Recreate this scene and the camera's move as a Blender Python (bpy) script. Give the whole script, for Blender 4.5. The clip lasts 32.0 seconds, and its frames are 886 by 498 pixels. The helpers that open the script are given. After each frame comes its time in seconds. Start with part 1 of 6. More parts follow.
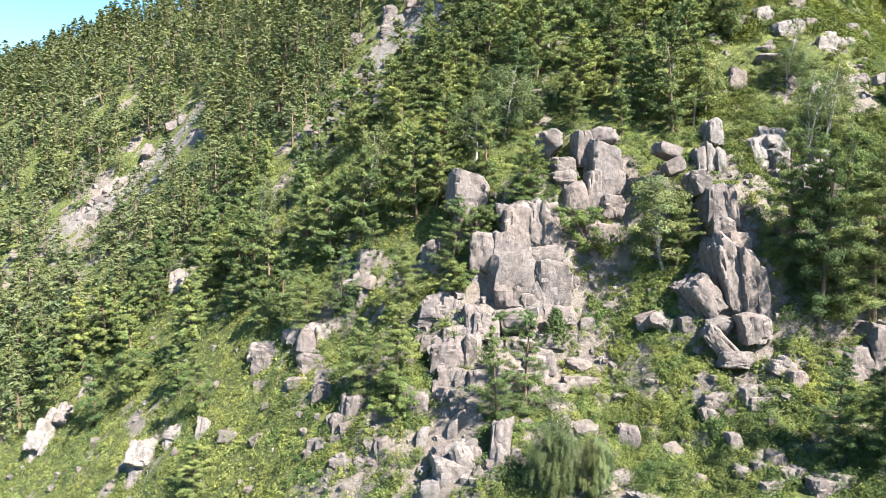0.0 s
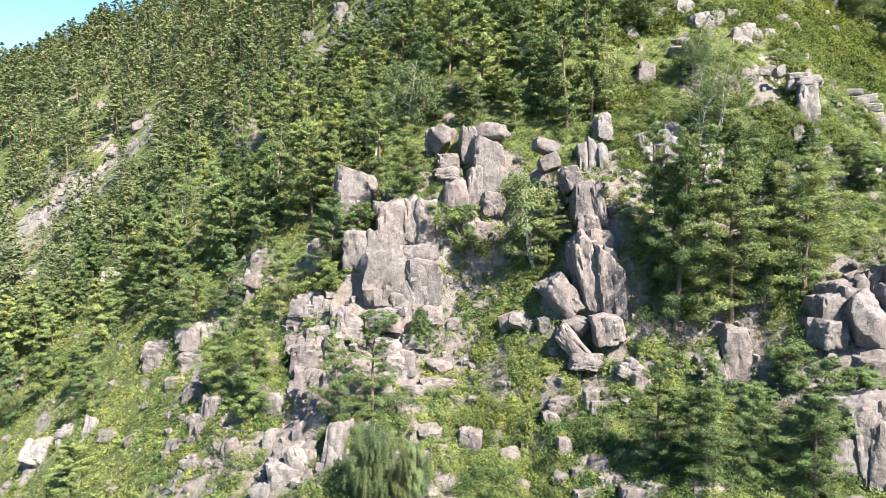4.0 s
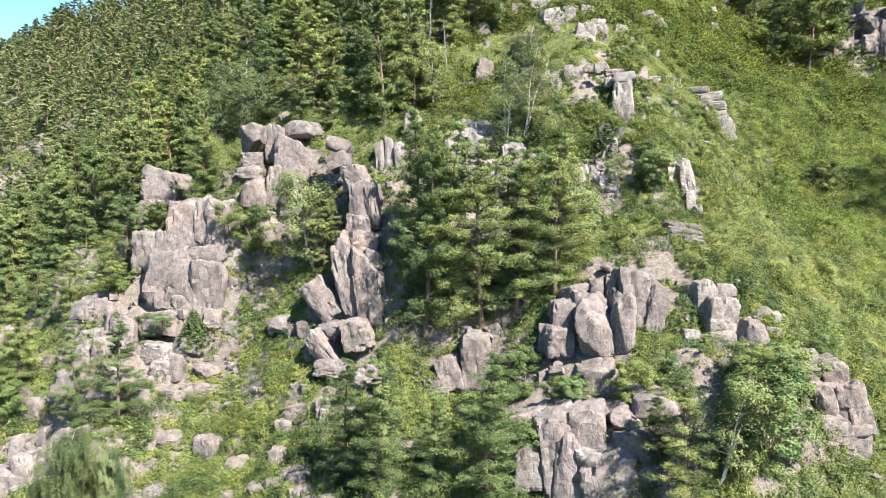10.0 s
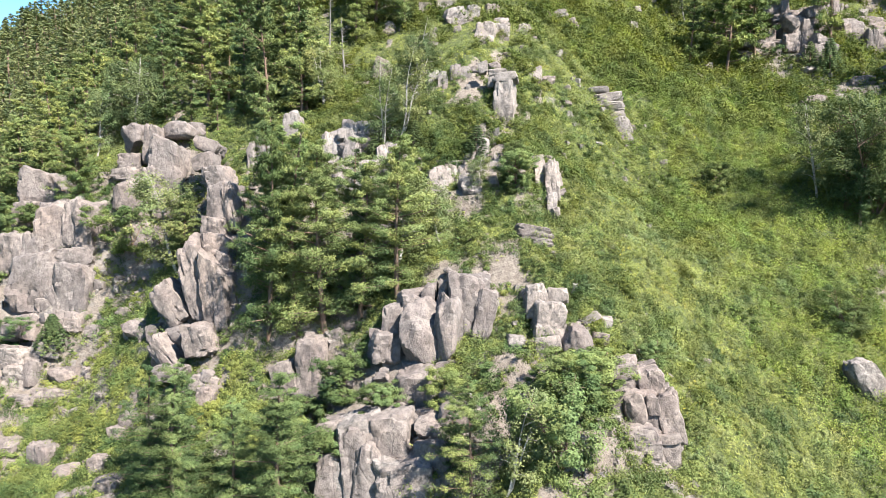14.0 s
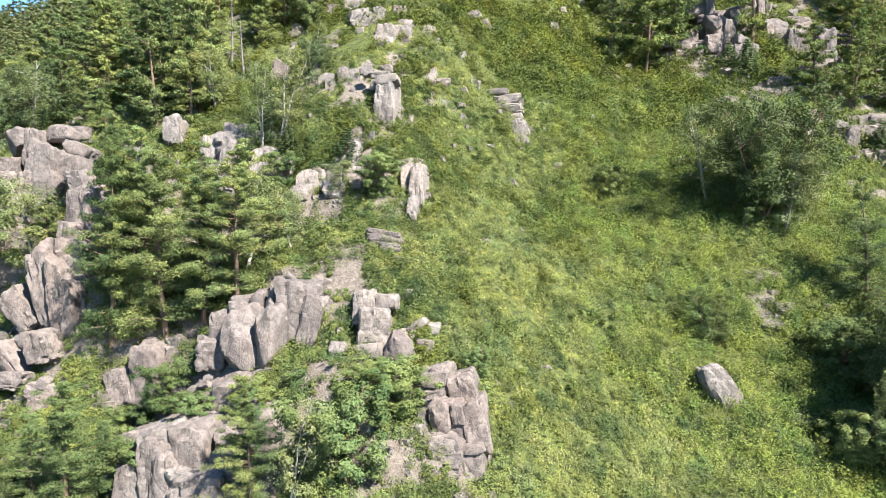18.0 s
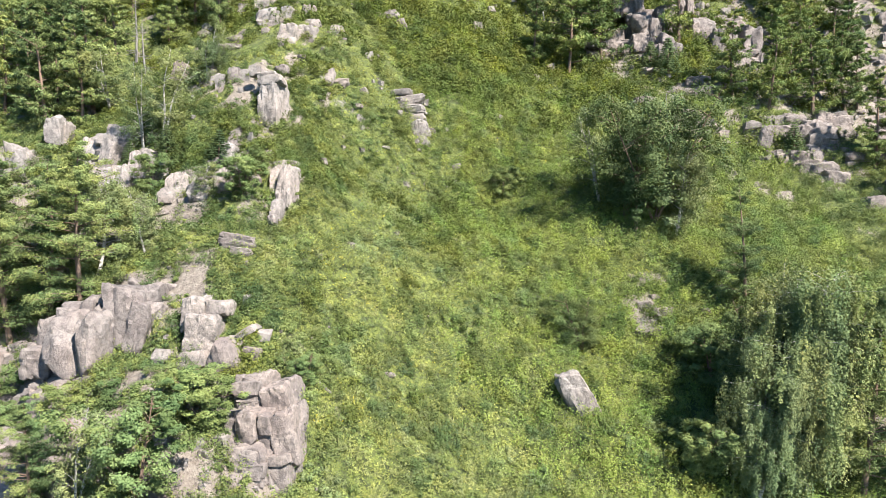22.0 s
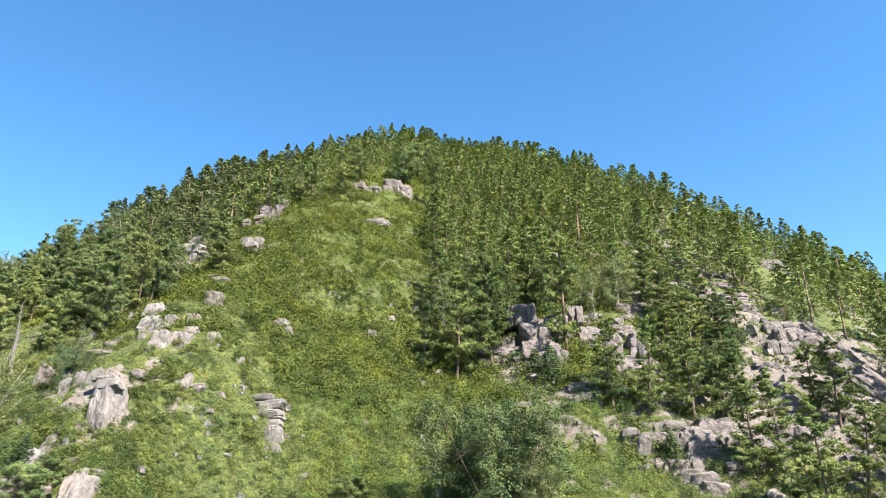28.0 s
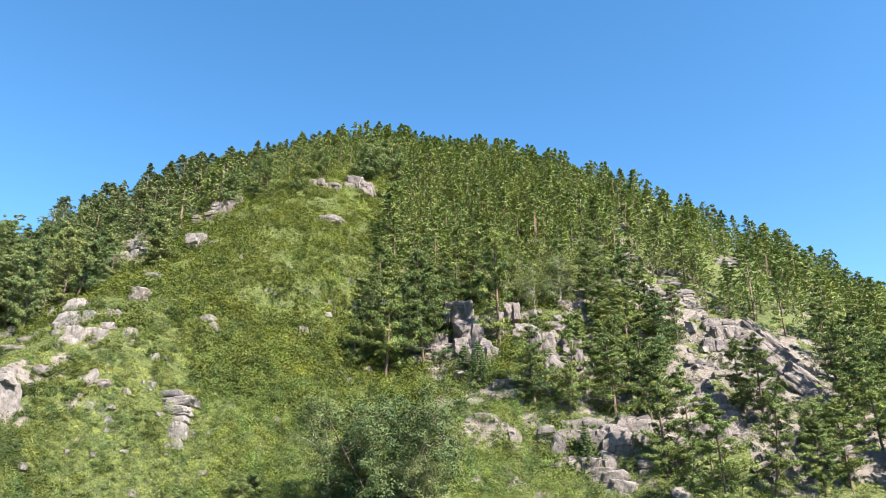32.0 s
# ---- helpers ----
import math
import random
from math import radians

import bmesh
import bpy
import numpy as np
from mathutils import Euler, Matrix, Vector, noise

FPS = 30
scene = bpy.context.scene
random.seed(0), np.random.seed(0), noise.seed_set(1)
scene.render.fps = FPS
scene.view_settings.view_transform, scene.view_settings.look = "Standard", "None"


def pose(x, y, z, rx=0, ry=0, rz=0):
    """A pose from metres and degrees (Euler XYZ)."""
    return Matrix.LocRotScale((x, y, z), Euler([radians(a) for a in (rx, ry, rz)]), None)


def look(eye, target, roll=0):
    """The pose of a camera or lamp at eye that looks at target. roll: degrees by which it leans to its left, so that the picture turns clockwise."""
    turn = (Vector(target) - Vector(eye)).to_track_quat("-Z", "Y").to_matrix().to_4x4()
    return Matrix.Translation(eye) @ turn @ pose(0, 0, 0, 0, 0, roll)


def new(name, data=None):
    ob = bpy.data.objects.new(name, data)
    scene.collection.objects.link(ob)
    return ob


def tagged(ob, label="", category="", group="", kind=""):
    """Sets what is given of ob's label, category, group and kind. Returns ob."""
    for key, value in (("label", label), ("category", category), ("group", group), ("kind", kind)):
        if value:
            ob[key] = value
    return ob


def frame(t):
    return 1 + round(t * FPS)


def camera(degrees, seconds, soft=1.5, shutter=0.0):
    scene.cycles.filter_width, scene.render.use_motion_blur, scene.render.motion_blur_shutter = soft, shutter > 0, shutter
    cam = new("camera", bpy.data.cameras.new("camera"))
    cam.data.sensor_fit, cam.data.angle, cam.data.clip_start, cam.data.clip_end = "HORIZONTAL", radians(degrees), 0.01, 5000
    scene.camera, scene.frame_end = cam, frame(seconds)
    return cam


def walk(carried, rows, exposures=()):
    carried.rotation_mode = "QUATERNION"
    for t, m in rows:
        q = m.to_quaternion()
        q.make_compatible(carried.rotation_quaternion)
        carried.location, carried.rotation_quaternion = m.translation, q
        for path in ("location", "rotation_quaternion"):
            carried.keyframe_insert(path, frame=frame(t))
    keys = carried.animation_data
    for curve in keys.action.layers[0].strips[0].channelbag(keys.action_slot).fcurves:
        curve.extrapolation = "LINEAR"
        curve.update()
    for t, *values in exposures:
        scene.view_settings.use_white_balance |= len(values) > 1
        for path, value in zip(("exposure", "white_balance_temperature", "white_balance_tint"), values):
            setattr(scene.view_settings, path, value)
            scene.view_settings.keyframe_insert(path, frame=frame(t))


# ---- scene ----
cam = camera(65.5, 32.0, 0.7)
METRES, EYE, TILT, LEAN, TURN = 90.0, 30.0, -5.2, 0.0, 0.0
ROWS = [
    (0.0, 0.0, 0.0, 0.0, 0.0, 0.0, -0.0),
    (0.5, 0.0161, 0.0012, -0.0002, 0.33, 0.0, 0.01),
    (1.0, 0.034, 0.0026, -0.0003, 0.62, -0.01, 0.03),
    (1.5, 0.053, 0.0035, -0.0001, 0.88, -0.05, 0.03),
    (2.0, 0.0729, 0.0058, 0.0002, 1.14, -0.08, 0.06),
    (2.5, 0.0928, 0.0081, 0.0002, 1.37, -0.11, 0.06),
    (4.5, 0.1727, 0.0186, -0.0002, 2.08, -0.1, 0.01),
    (5.0, 0.1931, 0.0211, 0.0, 2.24, -0.12, -0.01),
    (5.5, 0.2126, 0.0232, 0.0004, 2.32, -0.13, -0.01),
    (6.0, 0.2321, 0.0256, 0.0002, 2.42, -0.1, -0.07),
    (6.5, 0.2517, 0.0284, 0.0013, 2.59, -0.18, -0.04),
    (7.0, 0.269, 0.0304, 0.0003, 2.61, -0.07, -0.1),
    (7.5, 0.2868, 0.0327, 0.001, 2.69, -0.11, -0.1),
    (8.0, 0.3047, 0.0345, 0.0021, 2.79, -0.17, -0.12),
    (8.5, 0.3212, 0.0372, 0.0012, 2.82, -0.08, -0.15),
    (9.0, 0.3382, 0.0396, 0.0019, 2.88, -0.14, -0.14),
    (9.5, 0.3545, 0.0428, 0.001, 2.92, -0.06, -0.2),
    (10.0, 0.3703, 0.0451, 0.0008, 2.93, -0.03, -0.2),
    (10.5, 0.3866, 0.0475, 0.0012, 2.98, -0.07, -0.17),
    (11.0, 0.4017, 0.0495, 0.0007, 2.95, -0.03, -0.18),
    (11.5, 0.4167, 0.0515, 0.0012, 2.9, -0.05, -0.24),
    (12.0, 0.4322, 0.0534, 0.0016, 2.91, -0.06, -0.22),
    (12.5, 0.448, 0.056, 0.0025, 2.96, -0.11, -0.21),
    (13.0, 0.4629, 0.0578, 0.0029, 2.9, -0.08, -0.24),
    (13.5, 0.4784, 0.0603, 0.0037, 2.93, -0.1, -0.22),
    (14.0, 0.4934, 0.0623, 0.0038, 2.91, -0.04, -0.22),
    (14.5, 0.5086, 0.0644, 0.0043, 2.92, -0.03, -0.22),
    (15.0, 0.524, 0.066, 0.0046, 2.92, 0.0, -0.19),
    (15.5, 0.5394, 0.0681, 0.0047, 2.93, 0.03, -0.19),
    (17.5, 0.6021, 0.0733, 0.0072, 3.19, -0.0, -0.08),
    (18.0, 0.6166, 0.076, 0.0073, 3.18, 0.04, -0.1),
    (18.5, 0.6315, 0.0783, 0.0079, 3.2, 0.04, -0.08),
    (19.0, 0.6461, 0.0803, 0.0088, 3.22, 0.01, -0.1),
    (19.5, 0.6606, 0.0831, 0.009, 3.24, 0.05, -0.09),
    (20.0, 0.6752, 0.0854, 0.0095, 3.26, 0.05, -0.09),
    (20.5, 0.6896, 0.0877, 0.0099, 3.27, 0.05, -0.08),
    (21.0, 0.7043, 0.0898, 0.0102, 3.3, 0.04, -0.07),
    (21.5, 0.7187, 0.0925, 0.0106, 3.34, 0.01, -0.04),
    (22.0, 0.7317, 0.0942, 0.011, 3.35, 0.02, -0.04),
    (22.5, 0.7456, 0.0964, 0.0115, 3.38, -0.0, -0.02),
    (23.0, 0.7589, 0.0981, 0.0117, 3.36, -0.01, -0.05),
    (23.5, 0.7726, 0.1003, 0.0119, 3.4, -0.01, -0.02),
    (24.0, 0.7856, 0.1021, 0.0118, 3.37, -0.01, -0.07),
    (24.5, 0.7987, 0.1045, 0.0135, 3.36, 1.99, -0.06),
    (25.0, 0.8119, 0.1066, 0.014, 3.35, 7.28, -0.04),
    (25.5, 0.8249, 0.1095, 0.0137, 3.31, 13.08, -0.06),
    (26.0, 0.8372, 0.1119, 0.0135, 3.25, 18.9, -0.06),
    (26.5, 0.8498, 0.1136, 0.0138, 3.22, 24.54, -0.09),
    (26.7, 0.8549, 0.1143, 0.0136, 3.22, 25.2, -0.1),
    (28.5, 0.9009, 0.1212, 0.0109, 3.28, 25.25, -0.15),
    (29.0, 0.9136, 0.1233, 0.0109, 3.29, 25.25, -0.17),
    (29.5, 0.9261, 0.1254, 0.0107, 3.28, 25.26, -0.18),
    (30.0, 0.9387, 0.1279, 0.0106, 3.27, 25.25, -0.19),
    (30.5, 0.9514, 0.1302, 0.011, 3.28, 25.21, -0.2),
    (31.0, 0.964, 0.1323, 0.0113, 3.29, 25.2, -0.22),
    (31.5, 0.9768, 0.1344, 0.0115, 3.3, 25.2, -0.24),
    (32.0, 0.9894, 0.1365, 0.0118, 3.31, 25.17, -0.25),
]
walk(cam, [(t, pose(0, 0, EYE, TILT, LEAN, TURN) @ pose(METRES * x, METRES * y, METRES * z, 90 + pitch, roll, yaw)) for t, x, y, z, yaw, pitch, roll in ROWS], [(0.0, 2.4), (6.0, 2.34), (13.0, 2.22), (24.3, 2.2), (26.2, 2.25), (28.5, 2.16), (32.0, 2.15)])

# ---- light ----
SUN_TO = Vector((0.52, -0.47, 0.80)).normalized()
world = bpy.data.worlds.new("sky")
scene.world = world
world.use_nodes = True
wn = world.node_tree.nodes
sky = wn.new("ShaderNodeTexSky")
sky.sky_type, sky.sun_disc = "NISHITA", False
sky.sun_elevation = math.asin(SUN_TO.z)
sky.sun_rotation = math.atan2(SUN_TO.x, SUN_TO.y)
sky.altitude, sky.air_density, sky.dust_density, sky.ozone_density = 600, 1.0, 0.3, 1.6
hue = wn.new("ShaderNodeHueSaturation")
hue.inputs["Hue"].default_value, hue.inputs["Saturation"].default_value = 0.4955, 1.27
world.node_tree.links.new(sky.outputs[0], hue.inputs["Color"])
world.node_tree.links.new(hue.outputs[0], wn["Background"].inputs[0])
wn["Background"].inputs[1].default_value = 0.068
sun = new("sun", bpy.data.lights.new("sun", "SUN"))
sun.data.energy, sun.data.angle, sun.data.color = 5.0, radians(0.55), (1.0, 0.93, 0.83)
sun.matrix_world = look(SUN_TO * 300, (0, 0, 0))


# ---- materials ----
def material(name):
    m = bpy.data.materials.new(name)
    m.use_nodes = True
    return m, m.node_tree.nodes, m.node_tree.links, m.node_tree.nodes["Principled BSDF"]


def noise_node(n, l, scale, detail=4.0, rough=0.6, where="Object", stretch=(1, 1, 1)):
    """Noise in metres."""
    c = n.new("ShaderNodeNewGeometry") if where == "World" else n.new("ShaderNodeTexCoord")
    mp = n.new("ShaderNodeMapping")
    mp.inputs["Scale"].default_value = stretch
    l.new(c.outputs["Position" if where == "World" else where], mp.inputs[0])
    t = n.new("ShaderNodeTexNoise")
    t.inputs["Scale"].default_value, t.inputs["Detail"].default_value, t.inputs["Roughness"].default_value = scale, detail, rough
    l.new(mp.outputs[0], t.inputs["Vector"])
    return t


def ramp(n, l, source, stops):
    r = n.new("ShaderNodeValToRGB")
    while len(r.color_ramp.elements) < len(stops):
        r.color_ramp.elements.new(0.5)
    for e, (at, colour) in zip(r.color_ramp.elements, stops):
        e.position, e.color = at, (*colour, 1)
    l.new(source, r.inputs[0])
    return r


def mix(n, l, kind, fac, a, b):
    m = n.new("ShaderNodeMix")
    m.data_type, m.blend_type = "RGBA", kind
    for sock, value in ((m.inputs[0], fac), (m.inputs[6], a), (m.inputs[7], b)):
        if isinstance(value, (float, int)):
            sock.default_value = value
        elif isinstance(value, tuple):
            sock.default_value = (*value, 1)
        else:
            l.new(value, sock)
    return m.outputs[2]


def bump(n, l, height, strength, distance, normal=None):
    b = n.new("ShaderNodeBump")
    b.inputs["Strength"].default_value, b.inputs["Distance"].default_value = strength, distance
    l.new(height, b.inputs["Height"])
    if normal:
        l.new(normal, b.inputs["Normal"])
    return b.outputs[0]


def granite(name, pale, mid, dark):
    """Weathered granite: grain, lichen, dark streaks and joints."""
    m, n, l, p = material(name)
    broad = noise_node(n, l, 0.45, 6, 0.68, "World")
    col = ramp(n, l, broad.outputs[0], [(0.36, mid), (0.5, pale), (0.64, mid)]).outputs[0]
    rust = noise_node(n, l, 0.28, 4, 0.6, "World")
    col = mix(n, l, "MULTIPLY", 0.5, col, ramp(n, l, rust.outputs[0], [(0.4, (0.98, 1.0, 1.02)), (0.64, (1.07, 0.96, 0.9))]).outputs[0])
    streak = noise_node(n, l, 0.8, 6, 0.72, "World", (1.3, 1.3, 0.6))
    s = ramp(n, l, streak.outputs[0], [(0.52, (0, 0, 0)), (0.68, (0.75, 0.75, 0.75))]).outputs[0]
    col = mix(n, l, "MIX", s, col, dark)
    lichen = noise_node(n, l, 2.6, 9, 0.8, "World")
    col = mix(n, l, "MIX", ramp(n, l, lichen.outputs[0], [(0.49, (0, 0, 0)), (0.58, (0.8, 0.8, 0.8))]).outputs[0], col, tuple(0.58 * c for c in mid))
    grain = noise_node(n, l, 4.5, 7, 0.78, "World")
    g = ramp(n, l, grain.outputs[0], [(0.36, (0.55, 0.54, 0.54)), (0.5, (1.0, 1.0, 1.0)), (0.64, (1.15, 1.14, 1.13))]).outputs[0]
    col = mix(n, l, "MULTIPLY", 0.5, col, g)
    info = n.new("ShaderNodeObjectInfo")
    tone = ramp(n, l, info.outputs["Random"], [(0, (0.82, 0.8, 0.79)), (0.5, (1, 0.98, 0.96)), (1, (1.1, 1.05, 1.0))]).outputs[0]
    col = mix(n, l, "MULTIPLY", 1.0, col, tone)
    p.inputs["Roughness"].default_value = 0.9
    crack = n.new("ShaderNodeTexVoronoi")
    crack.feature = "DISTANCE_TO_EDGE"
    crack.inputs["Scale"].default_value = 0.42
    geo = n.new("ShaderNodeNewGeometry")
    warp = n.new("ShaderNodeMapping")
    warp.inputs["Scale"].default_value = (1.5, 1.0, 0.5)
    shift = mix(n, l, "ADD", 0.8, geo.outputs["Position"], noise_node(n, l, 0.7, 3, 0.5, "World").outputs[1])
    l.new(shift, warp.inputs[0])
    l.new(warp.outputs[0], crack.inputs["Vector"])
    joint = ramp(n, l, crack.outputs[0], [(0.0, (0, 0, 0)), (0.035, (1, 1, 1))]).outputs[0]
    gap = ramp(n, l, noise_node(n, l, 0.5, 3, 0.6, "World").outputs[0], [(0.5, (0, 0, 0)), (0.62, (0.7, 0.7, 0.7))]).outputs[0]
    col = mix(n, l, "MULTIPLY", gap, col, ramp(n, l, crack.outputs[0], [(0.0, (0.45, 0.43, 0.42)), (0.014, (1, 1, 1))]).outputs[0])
    l.new(col, p.inputs["Base Color"])
    b1 = bump(n, l, joint, 0.25, 0.08)
    b2 = bump(n, l, grain.outputs[0], 0.7, 0.12, b1)
    b3 = bump(n, l, broad.outputs[0], 0.6, 0.35, b2)
    l.new(b3, p.inputs["Normal"])
    return m


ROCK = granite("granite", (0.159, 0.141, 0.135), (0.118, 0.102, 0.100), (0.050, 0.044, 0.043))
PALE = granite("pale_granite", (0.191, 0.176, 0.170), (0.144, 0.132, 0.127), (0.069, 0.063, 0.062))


def foliage(name, a, b, c, glow=0.28):
    """Leaves or needles, each with its own tone, letting some light through."""
    m, n, l, p = material(name)
    geo = n.new("ShaderNodeNewGeometry")
    a, c = tuple((u + w) / 2 for u, w in zip(a, b)), tuple((u + w) / 2 for u, w in zip(c, b))
    col = ramp(n, l, geo.outputs["Random Per Island"], [(0.0, a), (0.5, b), (1.0, c)]).outputs[0]
    info = n.new("ShaderNodeObjectInfo")
    tone = ramp(n, l, info.outputs["Random"], [(0, (0.66, 0.74, 0.74)), (0.5, (1, 1, 1)), (1, (1.24, 1.18, 1.03))]).outputs[0]
    col = mix(n, l, "MULTIPLY", 1.0, col, tone)
    patch = noise_node(n, l, 0.16, 3, 0.55, "World")
    tone = ramp(n, l, patch.outputs[0], [(0.32, (0.68, 0.78, 0.75)), (0.5, (1, 1, 1)), (0.66, (1.12, 1.08, 0.98))]).outputs[0]
    col = mix(n, l, "MULTIPLY", 0.9, col, tone)
    plants = n.new("ShaderNodeTexVoronoi")
    plants.voronoi_dimensions, plants.inputs["Scale"].default_value = "2D", 0.8
    l.new(mix(n, l, "ADD", 0.7, geo.outputs["Position"], noise_node(n, l, 1.1, 2, 0.5, "World").outputs[1]), plants.inputs["Vector"])
    own = n.new("ShaderNodeSeparateColor")
    l.new(plants.outputs["Color"], own.inputs[0])
    col = mix(n, l, "MULTIPLY", 0.85, col, ramp(n, l, own.outputs[0], [(0.0, (0.46, 0.53, 0.53)), (0.5, (1, 1, 1)), (1.0, (1.3, 1.28, 1.25))]).outputs[0])
    col = mix(n, l, "MULTIPLY", 0.8, col, ramp(n, l, own.outputs[1], [(0.0, (0.78, 0.96, 1.08)), (0.5, (1, 1, 1)), (1.0, (1.08, 1.03, 0.94))]).outputs[0])
    clump = noise_node(n, l, 1.0, 1, 0.5, "World")
    tone = ramp(n, l, clump.outputs[0], [(0.36, (0.62, 0.7, 0.7)), (0.5, (1, 1, 1)), (0.64, (1.3, 1.25, 1.3))]).outputs[0]
    col = mix(n, l, "MULTIPLY", 0.4, col, tone)
    l.new(col, p.inputs["Base Color"])
    p.inputs["Roughness"].default_value = 0.65
    p.inputs["Specular IOR Level"].default_value = 0.1
    tr = n.new("ShaderNodeBsdfTranslucent")
    l.new(mix(n, l, "MULTIPLY", 1.0, col, (1.25, 1.35, 0.7)), tr.inputs[0])
    ms = n.new("ShaderNodeMixShader")
    ms.inputs[0].default_value = glow
    l.new(p.outputs[0], ms.inputs[1])
    l.new(tr.outputs[0], ms.inputs[2])
    l.new(ms.outputs[0], n["Material Output"].inputs[0])
    return m


NEEDLES = foliage("pine_needles", (0.089, 0.109, 0.042), (0.121, 0.147, 0.057), (0.161, 0.188, 0.076), 0.14)
FIR = foliage("fir_needles", (0.053, 0.073, 0.030), (0.073, 0.097, 0.039), (0.097, 0.121, 0.050), 0.16)
BIRCH_LEAF = foliage("birch_leaves", (0.093, 0.108, 0.047), (0.125, 0.143, 0.065), (0.172, 0.185, 0.090), 0.19)
LEAF = foliage("green_leaves", (0.074, 0.094, 0.030), (0.099, 0.120, 0.041), (0.133, 0.153, 0.056), 0.14)
HERB = foliage("meadow_herbs", (0.119, 0.137, 0.043), (0.158, 0.172, 0.056), (0.200, 0.208, 0.072), 0.25)
STRAW = foliage("pale_grass_blades", (0.105, 0.120, 0.052), (0.138, 0.152, 0.068), (0.176, 0.184, 0.088), 0.2)
FLOWER = foliage("yellow_flowers", (0.237, 0.197, 0.021), (0.282, 0.240, 0.035), (0.169, 0.175, 0.035), 0.16)
# greyer than the other needles: distant haze is mixed into the colour
FARNEEDLE = foliage("far_needles", (0.096, 0.110, 0.051), (0.127, 0.140, 0.066), (0.159, 0.171, 0.082), 0.16)
EASTNEEDLE = foliage("eastern_needles", (0.078, 0.101, 0.032), (0.106, 0.133, 0.046), (0.136, 0.161, 0.056), 0.16)
NETTLE = foliage("nettle_leaves", (0.121, 0.152, 0.036), (0.165, 0.197, 0.048), (0.210, 0.235, 0.059), 0.26)
SHRUB = foliage("dark_shrub_leaves", (0.060, 0.073, 0.015), (0.086, 0.096, 0.022), (0.114, 0.123, 0.029), 0.14)
UPPER = foliage("upper_meadow_leaves", (0.059, 0.072, 0.009), (0.080, 0.095, 0.011), (0.110, 0.121, 0.017), 0.16)
TREE_LEAF = foliage("tree_leaves", (0.075, 0.099, 0.038), (0.101, 0.130, 0.049), (0.138, 0.164, 0.066), 0.18)
DARK_LEAF = foliage("dark_tree_leaves", (0.053, 0.071, 0.028), (0.072, 0.093, 0.037), (0.099, 0.118, 0.049), 0.16)


def bark(name, low, high, spots=None):
    m, n, l, p = material(name)
    t = noise_node(n, l, 3.0, 5, 0.7, "Object", (1, 1, 0.3))
    col = ramp(n, l, t.outputs[0], [(0.35, low), (0.65, high)]).outputs[0]
    if spots:
        k = noise_node(n, l, 5.0, 2, 0.5, "Object", (0.4, 0.4, 2.0))
        col = mix(n, l, "MIX", ramp(n, l, k.outputs[0], [(0.58, (0, 0, 0)), (0.64, (1, 1, 1))]).outputs[0], col, spots)
    l.new(col, p.inputs["Base Color"])
    p.inputs["Roughness"].default_value = 0.9
    l.new(bump(n, l, t.outputs[0], 0.6, 0.04), p.inputs["Normal"])
    return m


PINE_BARK = bark("pine_bark", (0.06, 0.045, 0.036), (0.16, 0.10, 0.07))
BIRCH_BARK = bark("birch_bark", (0.20, 0.19, 0.175), (0.36, 0.345, 0.325), (0.05, 0.045, 0.04))
DEAD_WOOD = bark("dead_wood", (0.09, 0.082, 0.078), (0.19, 0.175, 0.165))


